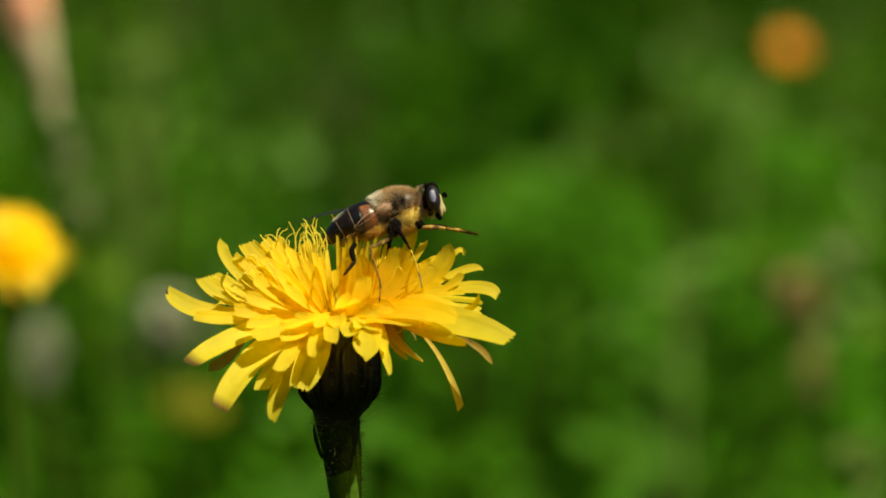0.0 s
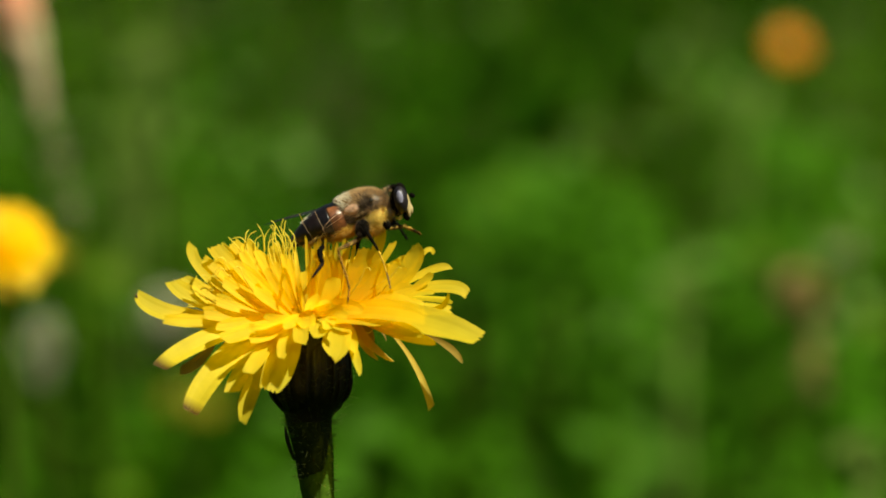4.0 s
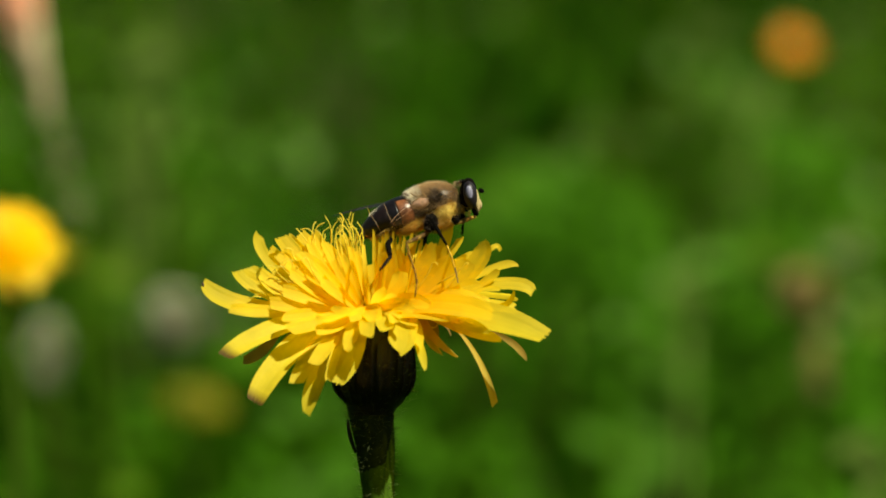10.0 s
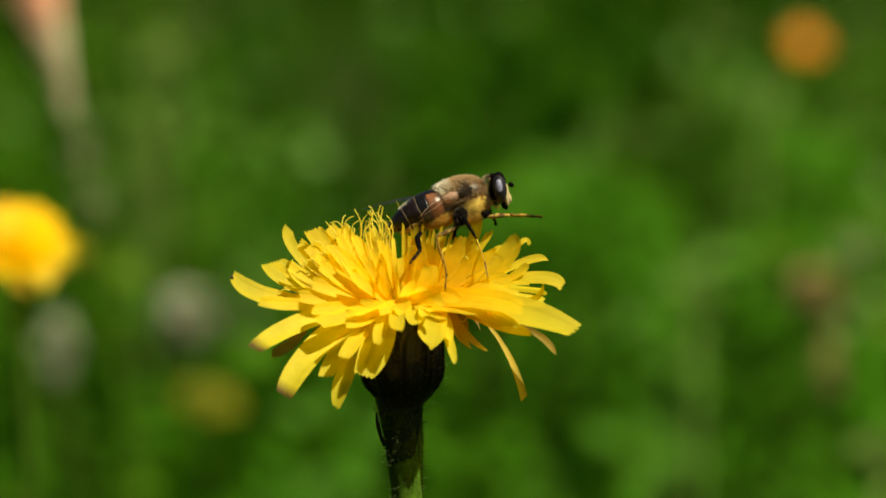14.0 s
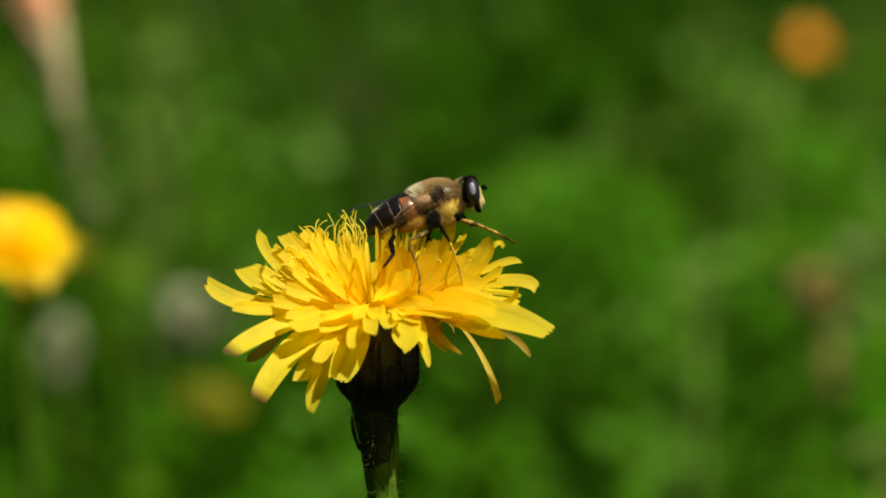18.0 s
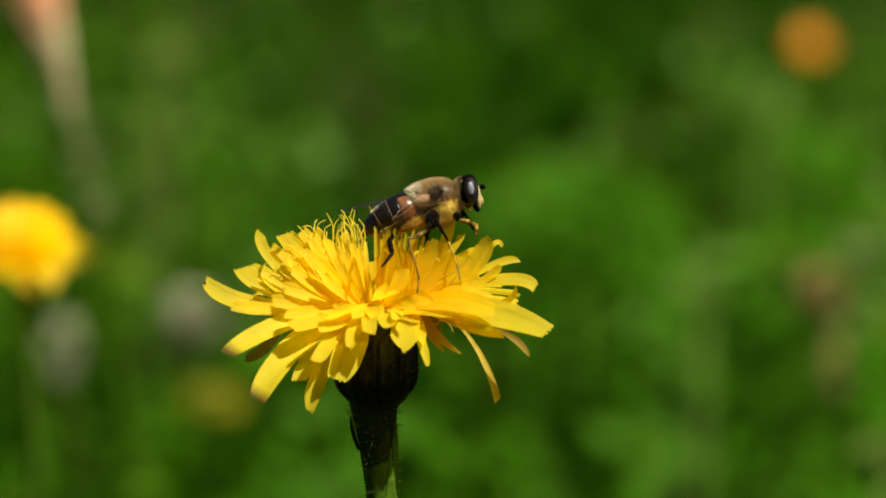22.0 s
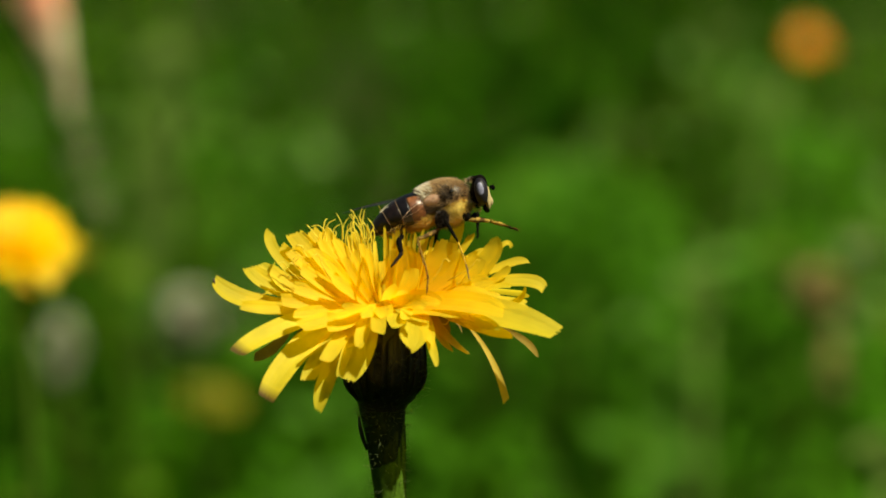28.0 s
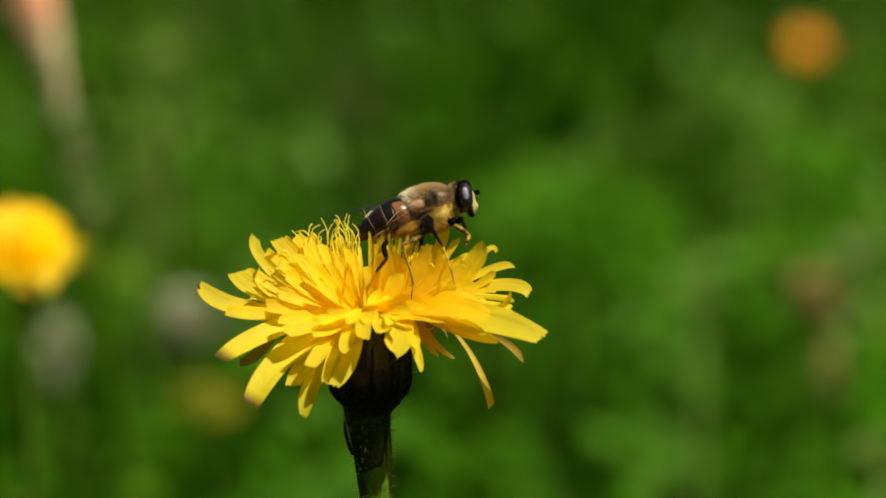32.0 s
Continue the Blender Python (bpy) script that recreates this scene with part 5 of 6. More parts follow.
make_ground()
yellow_near = bloom("yellow_flower", (-0.0668, 0.2980, 0.2649), 0.0093, (0.1, -0.58, 0.81), BLOOM_YELLOW, 90, "bright yellow composite flower among the grass", "flower", 1)
yellow_far = bloom("yellow_flower", (-0.1138, 0.8919, 0.1791), 0.0048, (0.1, -0.4, 0.9), BLOOM_DIM, 44, "small yellow flower half hidden by another", "flower", 2)
orange = bloom("orange_flower", (0.2063, 1.9480, 0.1479), 0.0092, (0.1, -0.68, 0.72), BLOOM_ORANGE, 64, "orange hawkweed flower on a thin stalk", "flower", 3)
bloom("yellow_flower", (-0.0718, 0.9344, 0.1229), 0.010, (0.2, -0.2, 0.95), BLOOM_DIM, 40, "low yellow flower, its colour dulled for the shade of the grass", "flower", 4)
ball_head("clover_head", (-0.0732, 0.8394, 0.1653), 0.0105, CLOVER, "faded pinkish white clover head", "flower", 5)
ball_head("clover_head", (-0.1051, 0.7593, 0.1698), 0.0065, CLOVER, "long pale clover head", "flower", 6, tall=1.7)
ball_head("withered_flower", (0.1296, 0.9593, 0.1558), 0.0095, WITHER, "withered brown flower head", "flower", 7, count=110)
ball_head("clover_head", (0.1519, 1.0404, 0.1582), 0.0065, CLOVER, "faded pale clover head", "flower", 8, count=22)
ball_head("withered_flower", (0.1244, 0.8374, 0.1512), 0.005, WITHER, "small withered brown flower head", "flower", 9, count=40, tall=2.5)
tall_grass = seed_grass("seed_grass", ((-0.0762, 0.6570, 0.1607), (-0.0822, 0.6451, 0.2197), (-0.0882, 0.6388, 0.2469), (-0.0944, 0.6325, 0.2737), (-0.1024, 0.6263, 0.3015)), "tall grass with a pinkish tan seed plume", 10, SEED)
LEAFY = "low plant of broad bright green leaves"
for k, (spot, size) in enumerate((((0.0662, 0.9413, 0.1430), 0.014), ((0.0069, 0.7550, 0.1370), 0.013), ((0.0240, 0.7750, 0.1380), 0.012), ((-0.0003, 0.8265, 0.1338), 0.010),
                                  ((-0.0747, 1.3522, 0.1418), 0.011), ((0.0923, 0.8768, 0.1336), 0.012),
                                  ((-0.0384, 0.7888, 0.1340), 0.010), ((0.0728, 1.2928, 0.1517), 0.018), ((0.1895, 1.4151, 0.1514), 0.018),
                                  ((0.0360, 1.1755, 0.1422), 0.02), ((-0.0927, 1.3725, 0.1515), 0.018))):
    weed(spot, size, 40 + k, LEAF, LEAFY, "broad-leaved plants")
PALE = "pale grey-green downy plant"
for k, (spot, size) in enumerate((((-0.1408, 1.7369, 0.1607), 0.028), ((0.1555, 1.9038, 0.1604), 0.018), ((0.1496, 1.5260, 0.1610), 0.020), ((0.0908, 0.9652, 0.1525), 0.013), ((0.1311, 0.7374, 0.1439), 0.014),
                                  ((-0.1277, 1.5063, 0.1513), 0.022), ((-0.1209, 1.2928, 0.1517), 0.018),
                                  ((0.1100, 0.5500, 0.1790), 0.011), ((0.1635, 1.1500, 0.1474), 0.014), ((0.1387, 1.7500, 0.1340), 0.022), ((-0.1246, 1.4500, 0.1830), 0.016))):
    weed(spot, size, 70 + k, DOWNY, PALE, "downy plants")

for k, (spot, size) in enumerate((((0.0414, 1.9449, 0.1407), 0.030), ((0.0953, 2.1277, 0.1405), 0.030), ((0.0598, 1.6333, 0.1412), 0.028), ((0.1081, 1.7859, 0.1410), 0.028), ((0.1226, 1.6084, 0.1315), 0.02),
                                  ((-0.0063, 1.5380, 0.1317), 0.022), ((0.0253, 1.4935, 0.1317), 0.022), ((-0.0405, 1.6330, 0.1315), 0.018), ((-0.0698, 0.8626, 0.1145), 0.014), ((-0.0581, 0.9539, 0.1237), 0.014))):
    weed(spot, size, 90 + k, GRASS_DARK, "dark green leafy meadow plant", "dark leafy plants")

spots = meadow_spots(62000, 0.15, 5.5, 0.14)
# blades past about 1.75 m take the darker green
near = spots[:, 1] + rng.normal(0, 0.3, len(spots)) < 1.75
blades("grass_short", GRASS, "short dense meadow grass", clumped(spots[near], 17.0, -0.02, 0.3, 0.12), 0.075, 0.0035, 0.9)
blades("grass_fine", GRASS_DARK, "darker short meadow grass farther off", clumped(spots[~near], 13.0, -0.02, 0.2, 0.12), 0.085, 0.0035, 0.9)
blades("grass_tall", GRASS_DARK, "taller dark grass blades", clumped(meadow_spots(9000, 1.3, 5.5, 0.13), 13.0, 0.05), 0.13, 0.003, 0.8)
blades("grass_pale", GRASS_PALE, "pale grey-green grass blades", clumped(meadow_spots(4000, 1.3, 5.0, 0.13), 9.0, 0.2), 0.13, 0.0035, 0.7)
blades("grass_upright", GRASS_PALE, "upright pale green grass stalks", clumped(meadow_spots(500, 1.2, 2.8, 0.13), 4.0, 0.05), 0.20, 0.0028, 0.25)
blades("grass_dry", GRASS_DRY, "dry straw-coloured grass blades", clumped(meadow_spots(1600, 1.3, 5.0, 0.13), 9.0, 0.2), 0.13, 0.003, 0.6)


def tuft(name, mat, label, x, y, spread, count, height, width=0.003, lean=0.35):
    """A tuft of blades of one kind round one root."""
    blades(name, mat, label, rng.normal(0, 1, (count, 2)) * (spread, spread * 1.4) + (x, y), height, width, lean)


tuft("pale_tuft", GRASS_PALE, "tall tuft of pale grey-green grass", -0.122, 1.55, 0.016, 80, 0.18)
tuft("pale_tuft", GRASS_PALE, "tall tuft of pale grey-green grass", 0.127, 1.75, 0.010, 70, 0.17)
tuft("downy_tuft", DOWNY, "loose tuft of downy grey-green blades", 0.078, 0.85, 0.012, 12, 0.145, 0.0022)
tuft("dry_tuft", GRASS_DRY, "thin tuft of dry brown stalks", 0.114, 0.755, 0.004, 12, 0.145, 0.002)
tuft("dry_tuft", GRASS_DRY, "thin tuft of dry brown stalks", 0.071, 0.95, 0.006, 14, 0.115, 0.002)
tuft("dry_tuft", GRASS_DRY, "broad tuft of dry reddish grass", -0.059, 2.55, 0.025, 60, 0.105)
tuft("dry_tuft", GRASS_DRY, "small tuft of dry reddish grass", 0.110, 2.15, 0.012, 26, 0.12)
tuft("lime_tuft", GRASS_LIME, "tuft of yellow-green grass in the sun", 0.231, 1.75, 0.012, 80, 0.15)


def small_leaves(name, mat, label, xy, height, size):
    """Many small rounded leaves held up at odd angles, as one mesh."""
    n = len(xy)
    z = height * rng.uniform(0.35, 1.15, n)
    nrm = np.stack([rng.normal(0.2, 0.5, n), rng.normal(-0.5, 0.45, n), rng.uniform(0.35, 1.0, n)], 1)
    nrm /= np.linalg.norm(nrm, axis=1)[:, None]
    e1 = np.cross(nrm, [0.0, 0.3, 1.0])
    e1 /= np.linalg.norm(e1, axis=1)[:, None]
    e2 = np.cross(nrm, e1)
    rad = size * rng.uniform(0.5, 1.4, n)
    mid = np.concatenate([xy, z[:, None]], 1)
    verts = np.empty((n, 8, 3))
    verts[:, 0] = mid - nrm * (rad * 0.15)[:, None]
    for k in range(7):
        a = math.tau * k / 7
        verts[:, k + 1] = mid + (e1 * math.cos(a) + e2 * math.sin(a) * 0.8) * rad[:, None]
    base = (np.arange(n) * 8)[:, None]
    tris = np.concatenate([base + [0, k + 1, (k + 1) % 7 + 1] for k in range(7)])
    me = bpy.data.meshes.new(name)
    me.from_pydata(verts.reshape(-1, 3).tolist(), [], tris.tolist())
    me.materials.append(mat)
    return tagged(new(name, me), label, "leaves", kind="stuff")


small_leaves("clover_leaves", LEAF, "small bright green clover leaves among the grass", clumped(meadow_spots(5200, 0.7, 2.6, 0.12), 5.0, -0.05), 0.10, 0.0042)
small_leaves("dark_leaves", GRASS_DARK, "small dark green leaves among the grass", clumped(meadow_spots(3600, 0.7, 2.8, 0.12), 6.0, -0.1), 0.10, 0.0055)
small_leaves("pale_leaves", GRASS_PALE, "small downy pale leaves among the grass", clumped(meadow_spots(600, 0.9, 3.4, 0.12), 9.0, 0.1), 0.13, 0.006)
patch = np.concatenate([rng.normal(0, 1, (n, 2)) * (sx, sx * 1.3) + mid[:2] for mid, sx, n in (
    ((0.0631, 1.4920, 0.1123), 0.022, 390), ((0.1901, 1.6553, 0.1119), 0.024, 110), ((0.1308, 1.1827, 0.1035), 0.016, 70), ((0.1466, 0.9966, 0.1043), 0.014, 60),
    ((0.0901, 1.2553, 0.1032), 0.016, 70), ((0.1873, 1.3852, 0.1028), 0.018, 70))])
small_leaves("leaf_patch", LEAF, "loose patches of bright green leaves in the sun", patch, 0.115, 0.006)
mint = np.concatenate([rng.normal(0, 1, (n, 2)) * (sx, sx * 1.5) + (x, y) for x, y, sx, n in (
    (0.0564, 1.50, 0.018, 230), (0.1874, 1.67, 0.014, 40), (0.0985, 1.214, 0.010, 36), (0.0813, 0.926, 0.014, 16), (-0.0376, 0.926, 0.012, 36),
    (0.162, 2.00, 0.013, 50), (-0.139, 1.82, 0.013, 60), (-0.084, 1.63, 0.014, 36))])
# glints of sun in the meadow, put in as pale-coloured leaves
glint = np.concatenate([meadow_spots(200, 1.35, 3.0, 0.11)] + [rng.normal(0, 1, (n, 2)) * (sx, sx * 1.5) + (x, y) for x, y, sx, n in (
    (0.127, 1.75, 0.014, 10), (-0.125, 1.60, 0.016, 12), (0.095, 1.20, 0.012, 6), (0.160, 1.20, 0.010, 4), (-0.06, 1.62, 0.014, 6))])
small_leaves("pale_glint_leaves", GLINT, "scattered small leaves coloured pale to stand for sun glints", glint, 0.125, 0.0040)
small_leaves("mint_patch", MINT, "soft patches of pale grey-green leaves", mint, 0.115, 0.006)
ring = rng.uniform(0, 1, 230000) ** 0.6 * 8.0
turn = rng.uniform(0, math.tau, 230000)
wide = np.stack([ring * np.cos(turn), ring * np.sin(turn) + 0.5], 1)
wide = wide[(np.hypot(wide[:, 0], wide[:, 1] + 0.45) > 0.35) & ((np.abs(wide[:, 0]) > 0.20 + 0.13 * (wide[:, 1] + 0.45)) | (wide[:, 1] < 0.15))]
wide = clumped(wide, 16.0, -0.35)
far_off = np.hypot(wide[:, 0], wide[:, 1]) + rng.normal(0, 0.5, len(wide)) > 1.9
blades("grass_around", GRASS, "meadow grass all around", wide[~far_off], 0.08, 0.005, 0.9)
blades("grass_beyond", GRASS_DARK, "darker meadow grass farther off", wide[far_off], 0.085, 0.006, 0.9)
scatter = wide[rng.uniform(0, 1, len(wide)) < 0.22]
small_leaves("scattered_leaves", LEAF, "small green leaves scattered in the meadow", scatter, 0.10, 0.006)
blades("grass_pale_around", GRASS_PALE, "pale grass blades scattered around in the meadow", wide[rng.uniform(0, 1, len(wide)) < 0.05], 0.12, 0.004, 0.7)


# ---- what moves ----
def sway(x, y, z, rx, ry, rz):
    """How far the flower head has gone from its first place, in mm and degrees."""
    return Matrix.Translation(HEAD + Vector((x, y, z)) * MM) @ pose(0, 0, 0, rx, ry, rz) @ Matrix.Translation(-HEAD)


SWAY = [
    (0, sway(0.00, 0.00, 0.00, 0.00, 0.00, -0.00)),
    (0.5, sway(0.91, 0.02, 0.18, -0.00, 0.26, -0.01)),
    (1, sway(1.18, 0.03, 0.24, -0.01, 0.30, -0.01)),
    (1.5, sway(0.94, 0.01, 0.15, -0.02, 0.32, -0.01)),
    (2, sway(-0.45, -0.02, -0.08, -0.03, 0.12, 0.01)),
    (2.5, sway(-2.47, -0.07, -0.47, -0.04, -0.21, 0.03)),
    (3, sway(-4.19, -0.10, -0.72, -0.04, -0.66, 0.07)),
    (3.5, sway(-4.55, -0.11, -0.73, -0.04, -1.14, 0.15)),
    (5.5, sway(3.10, 0.06, 0.47, -0.03, 0.78, -0.07)),
    (6, sway(2.36, 0.03, 0.26, -0.03, 0.67, -0.05)),
    (6.5, sway(0.71, -0.02, -0.09, -0.03, 0.32, -0.04)),
    (7, sway(-1.09, -0.06, -0.44, -0.03, -0.00, -0.01)),
    (7.5, sway(-1.96, -0.08, -0.53, -0.03, -0.28, 0.05)),
    (8, sway(-0.79, -0.04, -0.18, -0.03, -0.10, 0.08)),
    (8.5, sway(1.10, 0.00, 0.17, -0.03, 0.25, 0.06)),
    (9, sway(3.07, 0.05, 0.47, -0.03, 0.70, -0.01)),
    (9.5, sway(4.09, 0.06, 0.53, -0.03, 0.96, -0.06)),
    (10, sway(3.23, 0.03, 0.30, -0.04, 0.75, -0.04)),
    (10.5, sway(0.92, -0.01, 0.00, -0.04, 0.32, 0.01)),
    (11, sway(-1.70, -0.07, -0.38, -0.05, -0.19, 0.09)),
    (11.5, sway(-2.34, -0.09, -0.46, -0.05, -0.41, 0.15)),
    (12, sway(-1.19, -0.08, -0.34, -0.06, -0.25, 0.17)),
    (12.5, sway(1.29, -0.04, -0.04, -0.06, 0.28, 0.13)),
    (13, sway(4.21, 0.03, 0.42, -0.06, 0.73, 0.08)),
    (13.5, sway(5.40, 0.06, 0.60, -0.07, 1.06, 0.04)),
    (14, sway(5.10, 0.08, 0.75, -0.06, 0.96, 0.09)),
    (14.5, sway(3.59, 0.05, 0.59, -0.06, 0.72, 0.16)),
    (16.5, sway(-0.34, -0.09, -0.21, -0.06, 0.04, 0.27)),
    (17, sway(0.64, -0.06, -0.04, -0.06, 0.33, 0.23)),
    (17.5, sway(1.05, -0.02, 0.17, -0.06, 0.29, 0.22)),
    (18, sway(2.03, 0.01, 0.35, -0.06, 0.45, 0.20)),
    (18.5, sway(3.41, 0.06, 0.67, -0.06, 0.65, 0.19)),
    (19, sway(3.39, 0.04, 0.54, -0.06, 0.76, 0.20)),
    (19.5, sway(2.30, 0.00, 0.34, -0.06, 0.59, 0.23)),
    (20, sway(0.58, -0.05, 0.06, -0.06, 0.33, 0.25)),
    (20.5, sway(-0.57, -0.06, 0.00, -0.06, -0.00, 0.28)),
    (21, sway(-0.01, -0.03, 0.23, -0.06, -0.00, 0.30)),
    (21.5, sway(0.59, -0.01, 0.32, -0.06, 0.17, 0.29)),
    (22, sway(1.66, 0.01, 0.44, -0.06, 0.35, 0.25)),
    (22.5, sway(2.13, 0.03, 0.54, -0.05, 0.48, 0.20)),
    (23, sway(1.58, 0.01, 0.35, -0.05, 0.48, 0.18)),
    (23.5, sway(1.46, -0.00, 0.28, -0.05, 0.23, 0.21)),
    (24, sway(2.10, 0.00, 0.32, -0.06, 0.41, 0.22)),
    (24.5, sway(2.47, -0.02, 0.21, -0.08, 0.51, 0.22)),
    (25, sway(2.66, -0.02, 0.17, -0.09, 0.44, 0.24)),
    (25.5, sway(2.30, -0.03, 0.14, -0.09, 0.48, 0.23)),
    (27.5, sway(3.67, 0.03, 0.52, -0.09, 0.69, 0.20)),
    (28, sway(2.82, 0.01, 0.38, -0.07, 0.69, 0.17)),
    (28.5, sway(2.14, -0.00, 0.23, -0.05, 0.54, 0.16)),
    (29, sway(2.05, 0.00, 0.28, -0.05, 0.43, 0.17)),
    (29.5, sway(1.82, -0.00, 0.26, -0.05, 0.45, 0.19)),
    (30, sway(0.97, -0.03, 0.11, -0.05, 0.31, 0.19)),
    (30.5, sway(0.46, -0.04, -0.01, -0.05, 0.20, 0.16)),
    (31, sway(1.02, -0.03, 0.06, -0.05, 0.31, 0.13)),
    (31.5, sway(1.84, -0.02, 0.09, -0.05, 0.48, 0.14)),
    (32, sway(1.52, -0.03, 0.05, -0.04, 0.53, 0.16)),
]


def aim(way, rest):
    """Turns +z along way with the least twist from a resting direction."""
    rest = (TILT @ Vector(rest)).normalized()
    turn_to = rest.rotation_difference(way.normalized()) @ Vector((0, 0, 1)).rotation_difference(rest)
    return turn_to.to_matrix().to_4x4()


def reach(hip, foot, out):
    """Poses of thigh and shin, in the fly's space, so that the foot is at its place; places in mm from the flower head's middle."""
    h, f = Vector(hip), Vector(foot)
    d = f - h
    dist = min(max(d.length, 1.3), THIGH + SHIN - 0.05)
    way = d.normalized()
    along = (THIGH ** 2 - SHIN ** 2 + dist ** 2) / (2 * dist)
    high = math.sqrt(max(0, THIGH ** 2 - along ** 2))
    rise = min(max((f.y - h.y - 0.8) / 2.0, 0.0), 1.0)
    out = Vector(out) + Vector((-0.5, 1.3, 0)) * rise
    pole = Vector(out) - way * way.dot(Vector(out))
    knee = h + way * along + pole.normalized() * high
    foot_at = h + way * dist
    a, b, c = (at(*p) - FLY_AT for p in (h, knee, foot_at))
    thigh = Matrix.Translation(a) @ aim(b - a, (0.8, -0.2, 0.5 if hip[2] < 0 else -0.5))
    shin = Matrix.Translation(b) @ aim(c - b, (0.9, -0.4, 0.0))
    return thigh, thigh.inverted() @ shin


def groom(leg, hip, out, steps):
    """Keys a front leg; steps: seconds and the foot's place from the eye, in mm."""
    eye = Vector((9.66, 12.48, 0.00))
    between = []
    for one, two in zip(steps, steps[1:]):
        between.append(one)
        parts = 4 if two[0] - one[0] > 0.7 else 3
        between += [tuple(p + (q - p) * k / parts for p, q in zip(one, two)) for k in range(1, parts)]
    steps = between + [steps[-1]]
    poses = [(t, reach(hip, eye + Vector((u, v, w)), out)) for t, u, v, w in steps]
    walk(leg[0], [(t, p[0]) for t, p in poses])
    walk(leg[1], [(t, p[1]) for t, p in poses])
    walk(leg[2], [(t, p[1]) for t, p in poses])


def lean(ob, rows):
    """Sways a plant about its root; rows: seconds and degrees to the right."""
    place = ob.location.copy()
    walk(ob, [(t, pose(*place, 0, a, 0)) for t, a in rows])


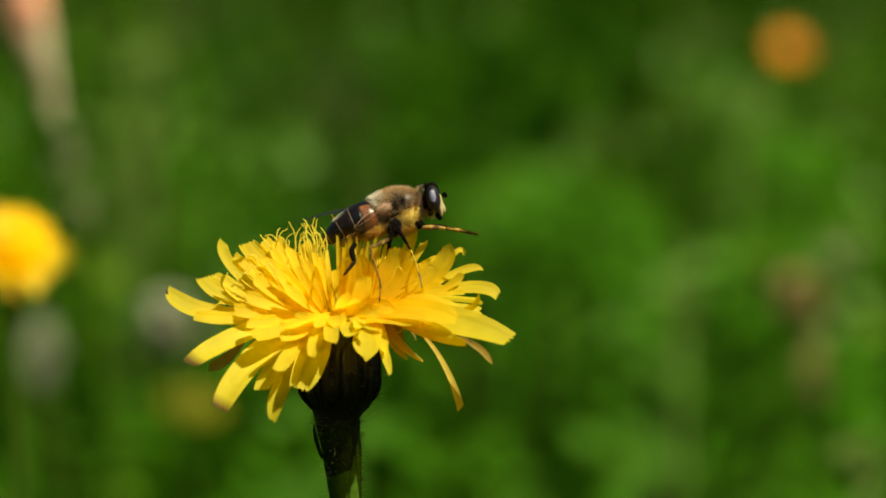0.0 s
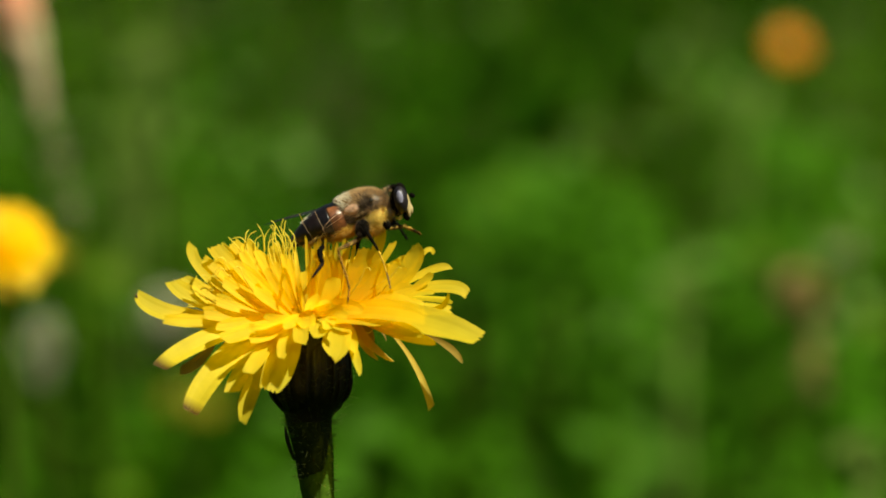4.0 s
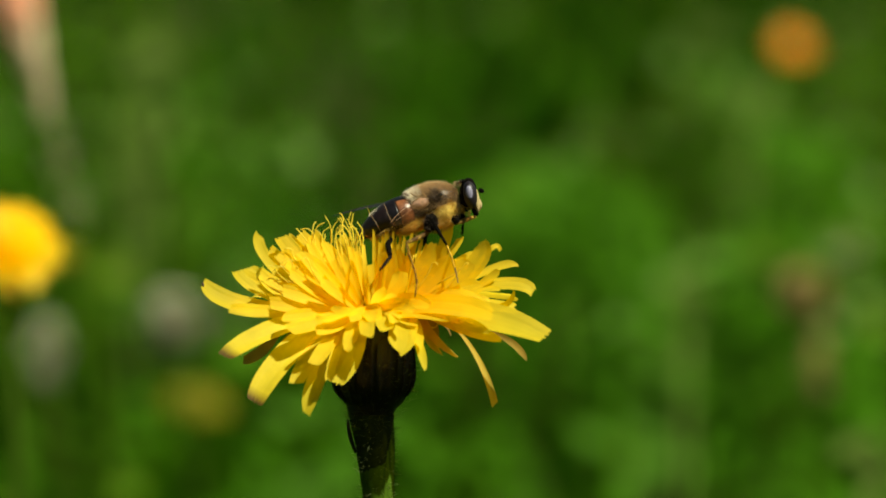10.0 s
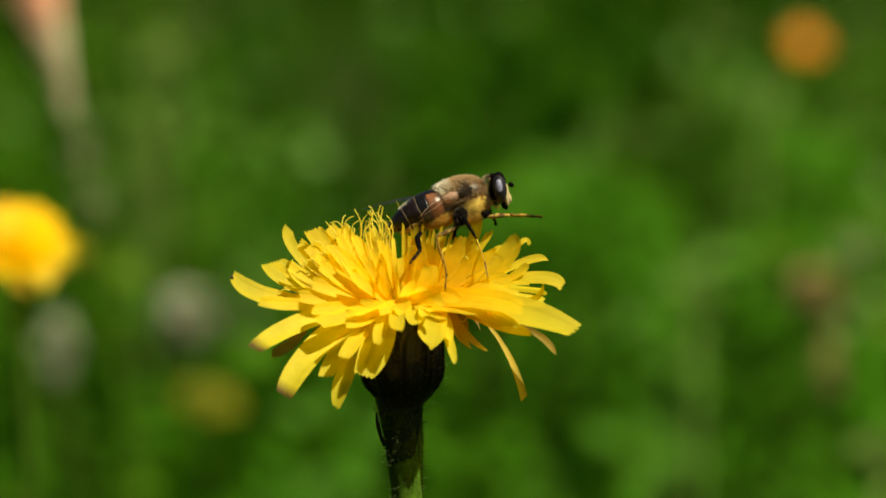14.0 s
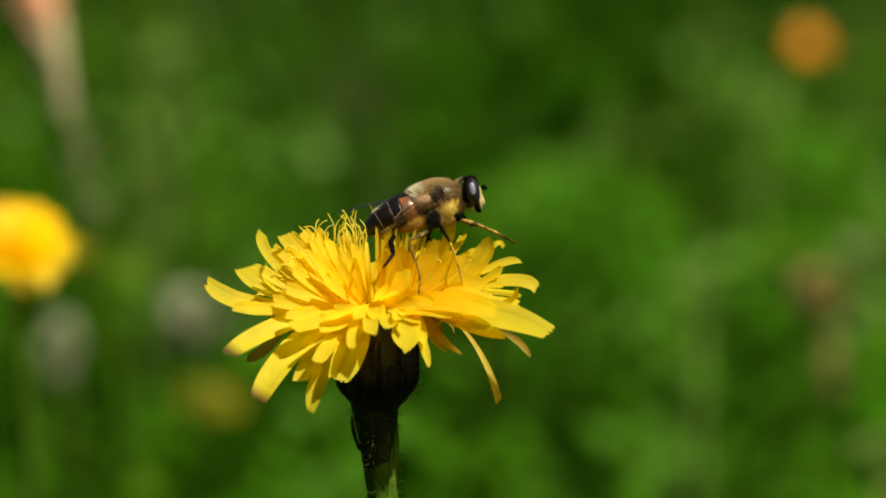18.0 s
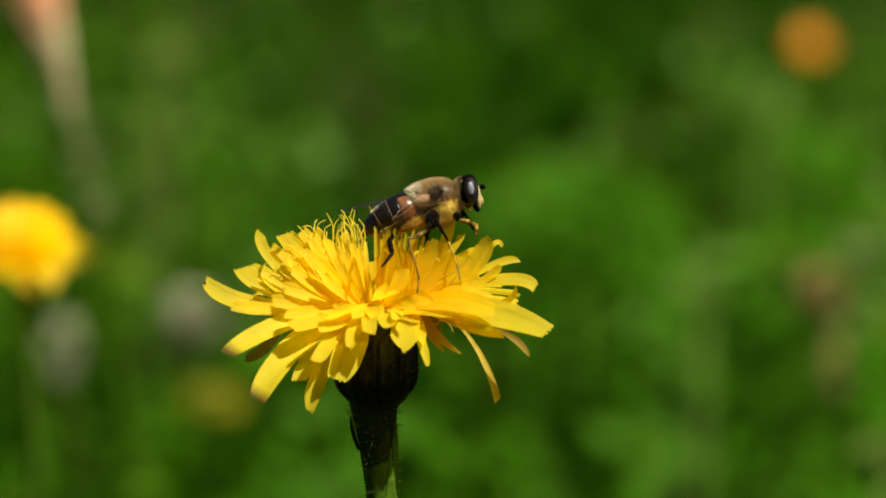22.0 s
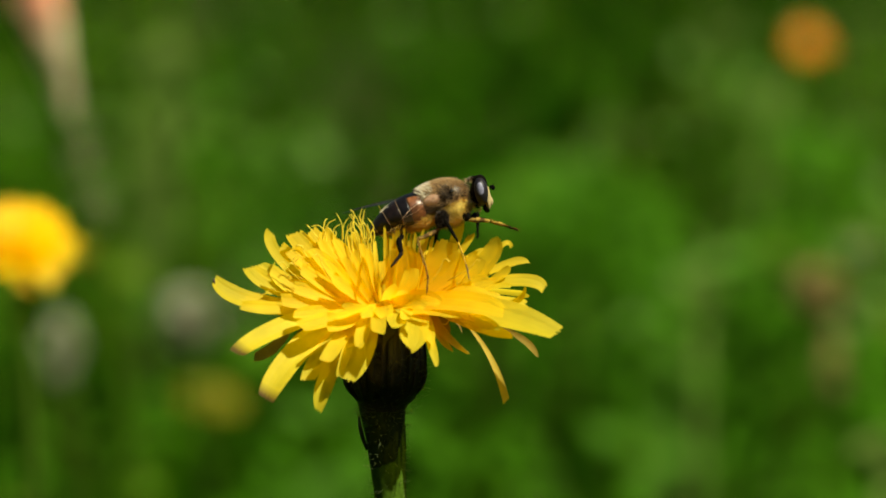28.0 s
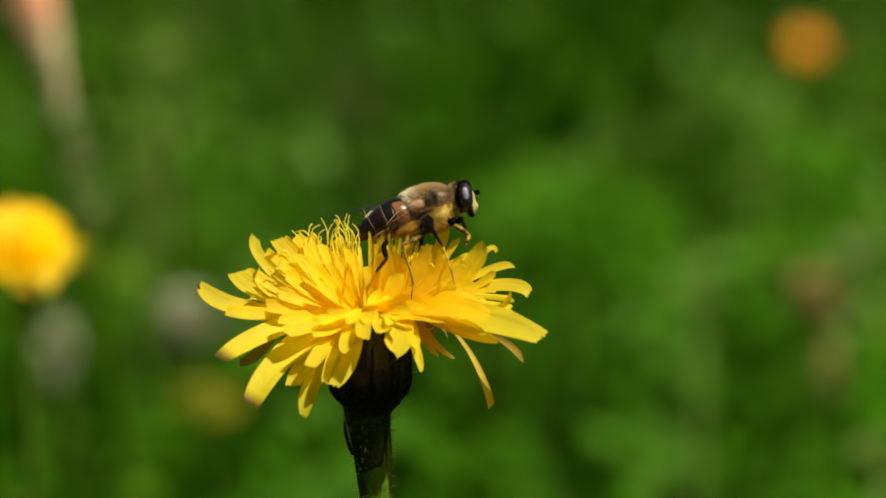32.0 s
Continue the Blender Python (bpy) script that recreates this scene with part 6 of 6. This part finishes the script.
def motions():
    stand, perch = Matrix.Translation(flower.location), Matrix.Translation(fly.location)
    walk(flower, [(t, m @ stand) for t, m in SWAY])
    walk(fly, [(t, m @ perch) for t, m in SWAY])
    groom(front_near, (8.40, 9.48, -0.90), (0.30, 0.12, 1.00), [
        (0, 4.80, -3.78, -1.5),
        (0.5, 3.72, -5.28, -1.5),
        (1, 4.38, -5.04, -1.5),
        (1.5, 5.22, -4.02, -1.5),
        (2, 4.62, -4.68, -1.5),
        (2.5, 4.62, -4.20, -1.5),
        (3, 1.44, -4.02, -2.6),
        (3.5, 1.50, -3.00, -2.6),
        (4.2, 2.40, -3.96, -1.5),
        (4.9, 0.90, -4.80, -2.6),
        (5.5, 0.30, -5.16, -2.6),
        (6, 0.06, -5.28, -2.6),
        (6.5, 0.00, -5.10, -2.6),
        (7, -0.12, -5.52, -2.6),
        (7.5, -0.30, -5.52, -2.6),
        (8, 0.00, -5.04, -2.6),
        (8.5, 2.10, -1.98, -2.6),
        (9, -1.08, -4.08, -2.6),
        (9.5, -0.84, -3.84, -2.6),
        (10, -0.30, -2.70, -2.6),
        (10.5, 0.18, -2.76, -2.6),
        (11, 0.60, -3.12, -2.6),
        (11.5, 0.30, -3.00, -2.6),
        (12, 0.60, -2.52, -2.6),
        (12.5, 0.30, -2.70, -2.6),
        (13, 0.90, -2.64, -2.6),
        (13.5, 3.90, -2.94, -1.5),
        (14, 4.62, -2.94, -1.5),
        (14.5, 3.90, -4.86, -1.5),
        (15.5, 3.60, -5.70, -1.5),
        (16.5, 3.48, -6.42, -1.5),
        (17, 4.14, -5.88, -1.5),
        (17.5, 4.56, -4.20, -1.5),
        (18, 4.50, -5.40, -1.5),
        (18.5, 3.60, -5.04, -1.5),
        (19, 3.30, -5.28, -1.5),
        (19.5, 1.56, -3.90, -2.6),
        (20, 1.50, -3.90, -2.6),
        (20.5, 0.90, -4.50, -2.6),
        (21, 0.54, -4.68, -2.6),
        (21.5, 0.72, -4.68, -2.6),
        (22, 0.48, -4.68, -2.6),
        (23, 0.48, -4.80, -2.6),
        (24, 0.36, -4.68, -2.6),
        (24.5, 1.08, -3.24, -2.6),
        (25, 1.14, 0.60, -2.6),
        (25.5, 1.50, 1.14, -2.6),
        (26.5, 3.60, -3.00, -1.5),
        (27.5, 4.50, -4.56, -1.5),
        (28, 4.08, -4.08, -1.5),
        (28.5, 0.66, -2.94, -2.6),
        (29, 1.38, -4.68, -2.6),
        (29.5, 0.90, -4.56, -2.6),
        (30, 0.66, -4.68, -2.6),
        (30.5, 0.30, -5.16, -2.6),
        (31, 0.36, -5.16, -2.6),
        (31.5, 0.12, -5.16, -2.6),
        (32, 0.00, -5.28, -2.6),
    ])
    groom(front_far, (8.70, 9.60, 0.90), (0.30, 0.12, 1.0), [
        (0, 4.80, -3.78, 0.9),
        (0.5, 3.60, -4.92, 0.9),
        (1, 0.00, -4.68, 0.9),
        (1.5, -0.30, -4.50, 0.9),
        (2, -0.60, -4.50, 0.9),
        (2.5, -0.66, -4.62, 0.9),
        (3, -0.48, -4.44, 0.9),
        (3.5, 1.08, -4.08, 0.9),
        (4.5, 0.30, -4.56, 0.9),
        (5.5, 0.00, -4.80, 0.9),
        (6, -0.24, -4.98, 0.9),
        (7, -0.36, -5.16, 0.9),
        (8, -0.30, -4.80, 0.9),
        (8.5, -0.78, -4.50, 0.9),
        (9, -1.20, -4.44, 0.9),
        (9.5, -0.90, -4.50, 0.9),
        (10, -0.72, -4.32, 0.9),
        (10.5, -0.48, -4.32, 0.9),
        (11, -0.30, -3.90, 0.9),
        (11.5, 0.90, -2.40, 0.9),
        (12, 2.40, 0.90, 0.9),
        (12.5, 3.48, 0.78, 0.9),
        (13, 4.38, -0.12, 0.9),
        (13.5, 0.60, -3.72, 0.9),
        (14, -0.18, -3.96, 0.9),
        (14.5, -0.30, -3.60, 0.9),
        (16.5, 2.70, -5.28, 0.9),
        (17, 2.40, -4.56, 0.9),
        (17.5, 0.12, -3.60, 0.9),
        (18, -0.30, -3.48, 0.9),
        (18.5, -0.60, -3.60, 0.9),
        (19, -0.60, -4.50, 0.9),
        (19.5, -0.48, -4.80, 0.9),
        (20, 0.60, -3.72, 0.9),
        (20.5, 0.60, -3.96, 0.9),
        (21, 0.60, -3.84, 0.9),
        (22, 0.36, -4.20, 0.9),
        (23, 0.36, -4.32, 0.9),
        (24, 0.24, -4.32, 0.9),
        (24.5, 0.00, -4.98, 0.9),
        (25, -0.12, -5.34, 0.9),
        (25.5, -0.30, -4.26, 0.9),
        (27.5, -0.54, -4.44, 0.9),
        (28, -0.24, -5.04, 0.9),
        (28.5, 0.66, -4.68, 0.9),
        (29, 0.60, -3.84, 0.9),
        (30, 0.48, -3.96, 0.9),
        (31, 0.30, -4.68, 0.9),
        (32, 0.30, -4.92, 0.9),
    ])
    lean(yellow_near, [(0, 0), (1, -0.02), (2, -0.06), (3, -0.10), (6, -0.52), (7, -0.45), (9, -0.29), (11, -0.20), (13, -0.22), (16, -0.30), (18, -0.33), (21, -0.26), (24, -0.17), (28, -0.22), (32, -0.16)])
    lean(tall_grass, [
        (0, 0.00),
        (0.5, -0.15),
        (1, -0.41),
        (1.5, -0.68),
        (2, -0.80),
        (2.5, -0.70),
        (3, -0.48),
        (3.5, -0.55),
        (5.5, -0.98),
        (6, -1.22),
        (6.5, -1.16),
        (7, -0.95),
        (7.5, -0.63),
        (8, -0.41),
        (8.5, -0.52),
        (9, -0.82),
        (9.5, -0.93),
        (10, -0.67),
        (10.5, -0.29),
        (11, -0.16),
        (11.5, -0.38),
        (12, -0.76),
        (12.5, -0.88),
        (13, -0.65),
        (13.5, -0.33),
        (14, -0.14),
        (14.5, -0.17),
        (16.5, -0.33),
        (17, -0.48),
        (17.5, -0.55),
        (18, -0.41),
        (18.5, -0.18),
        (19, -0.14),
        (19.5, -0.21),
        (20, -0.19),
        (20.5, -0.16),
        (21, -0.22),
        (21.5, -0.34),
        (22, -0.40),
        (22.5, -0.38),
        (23, -0.31),
        (23.5, -0.25),
        (24, -0.29),
        (24.5, -0.33),
        (25, -0.30),
        (25.5, -0.25),
        (27.5, -0.23),
        (28, -0.25),
        (28.5, -0.21),
        (29, -0.18),
        (29.5, -0.28),
        (30, -0.44),
        (30.5, -0.47),
        (31, -0.36),
        (31.5, -0.33),
        (32, -0.44),
    ])


motions()
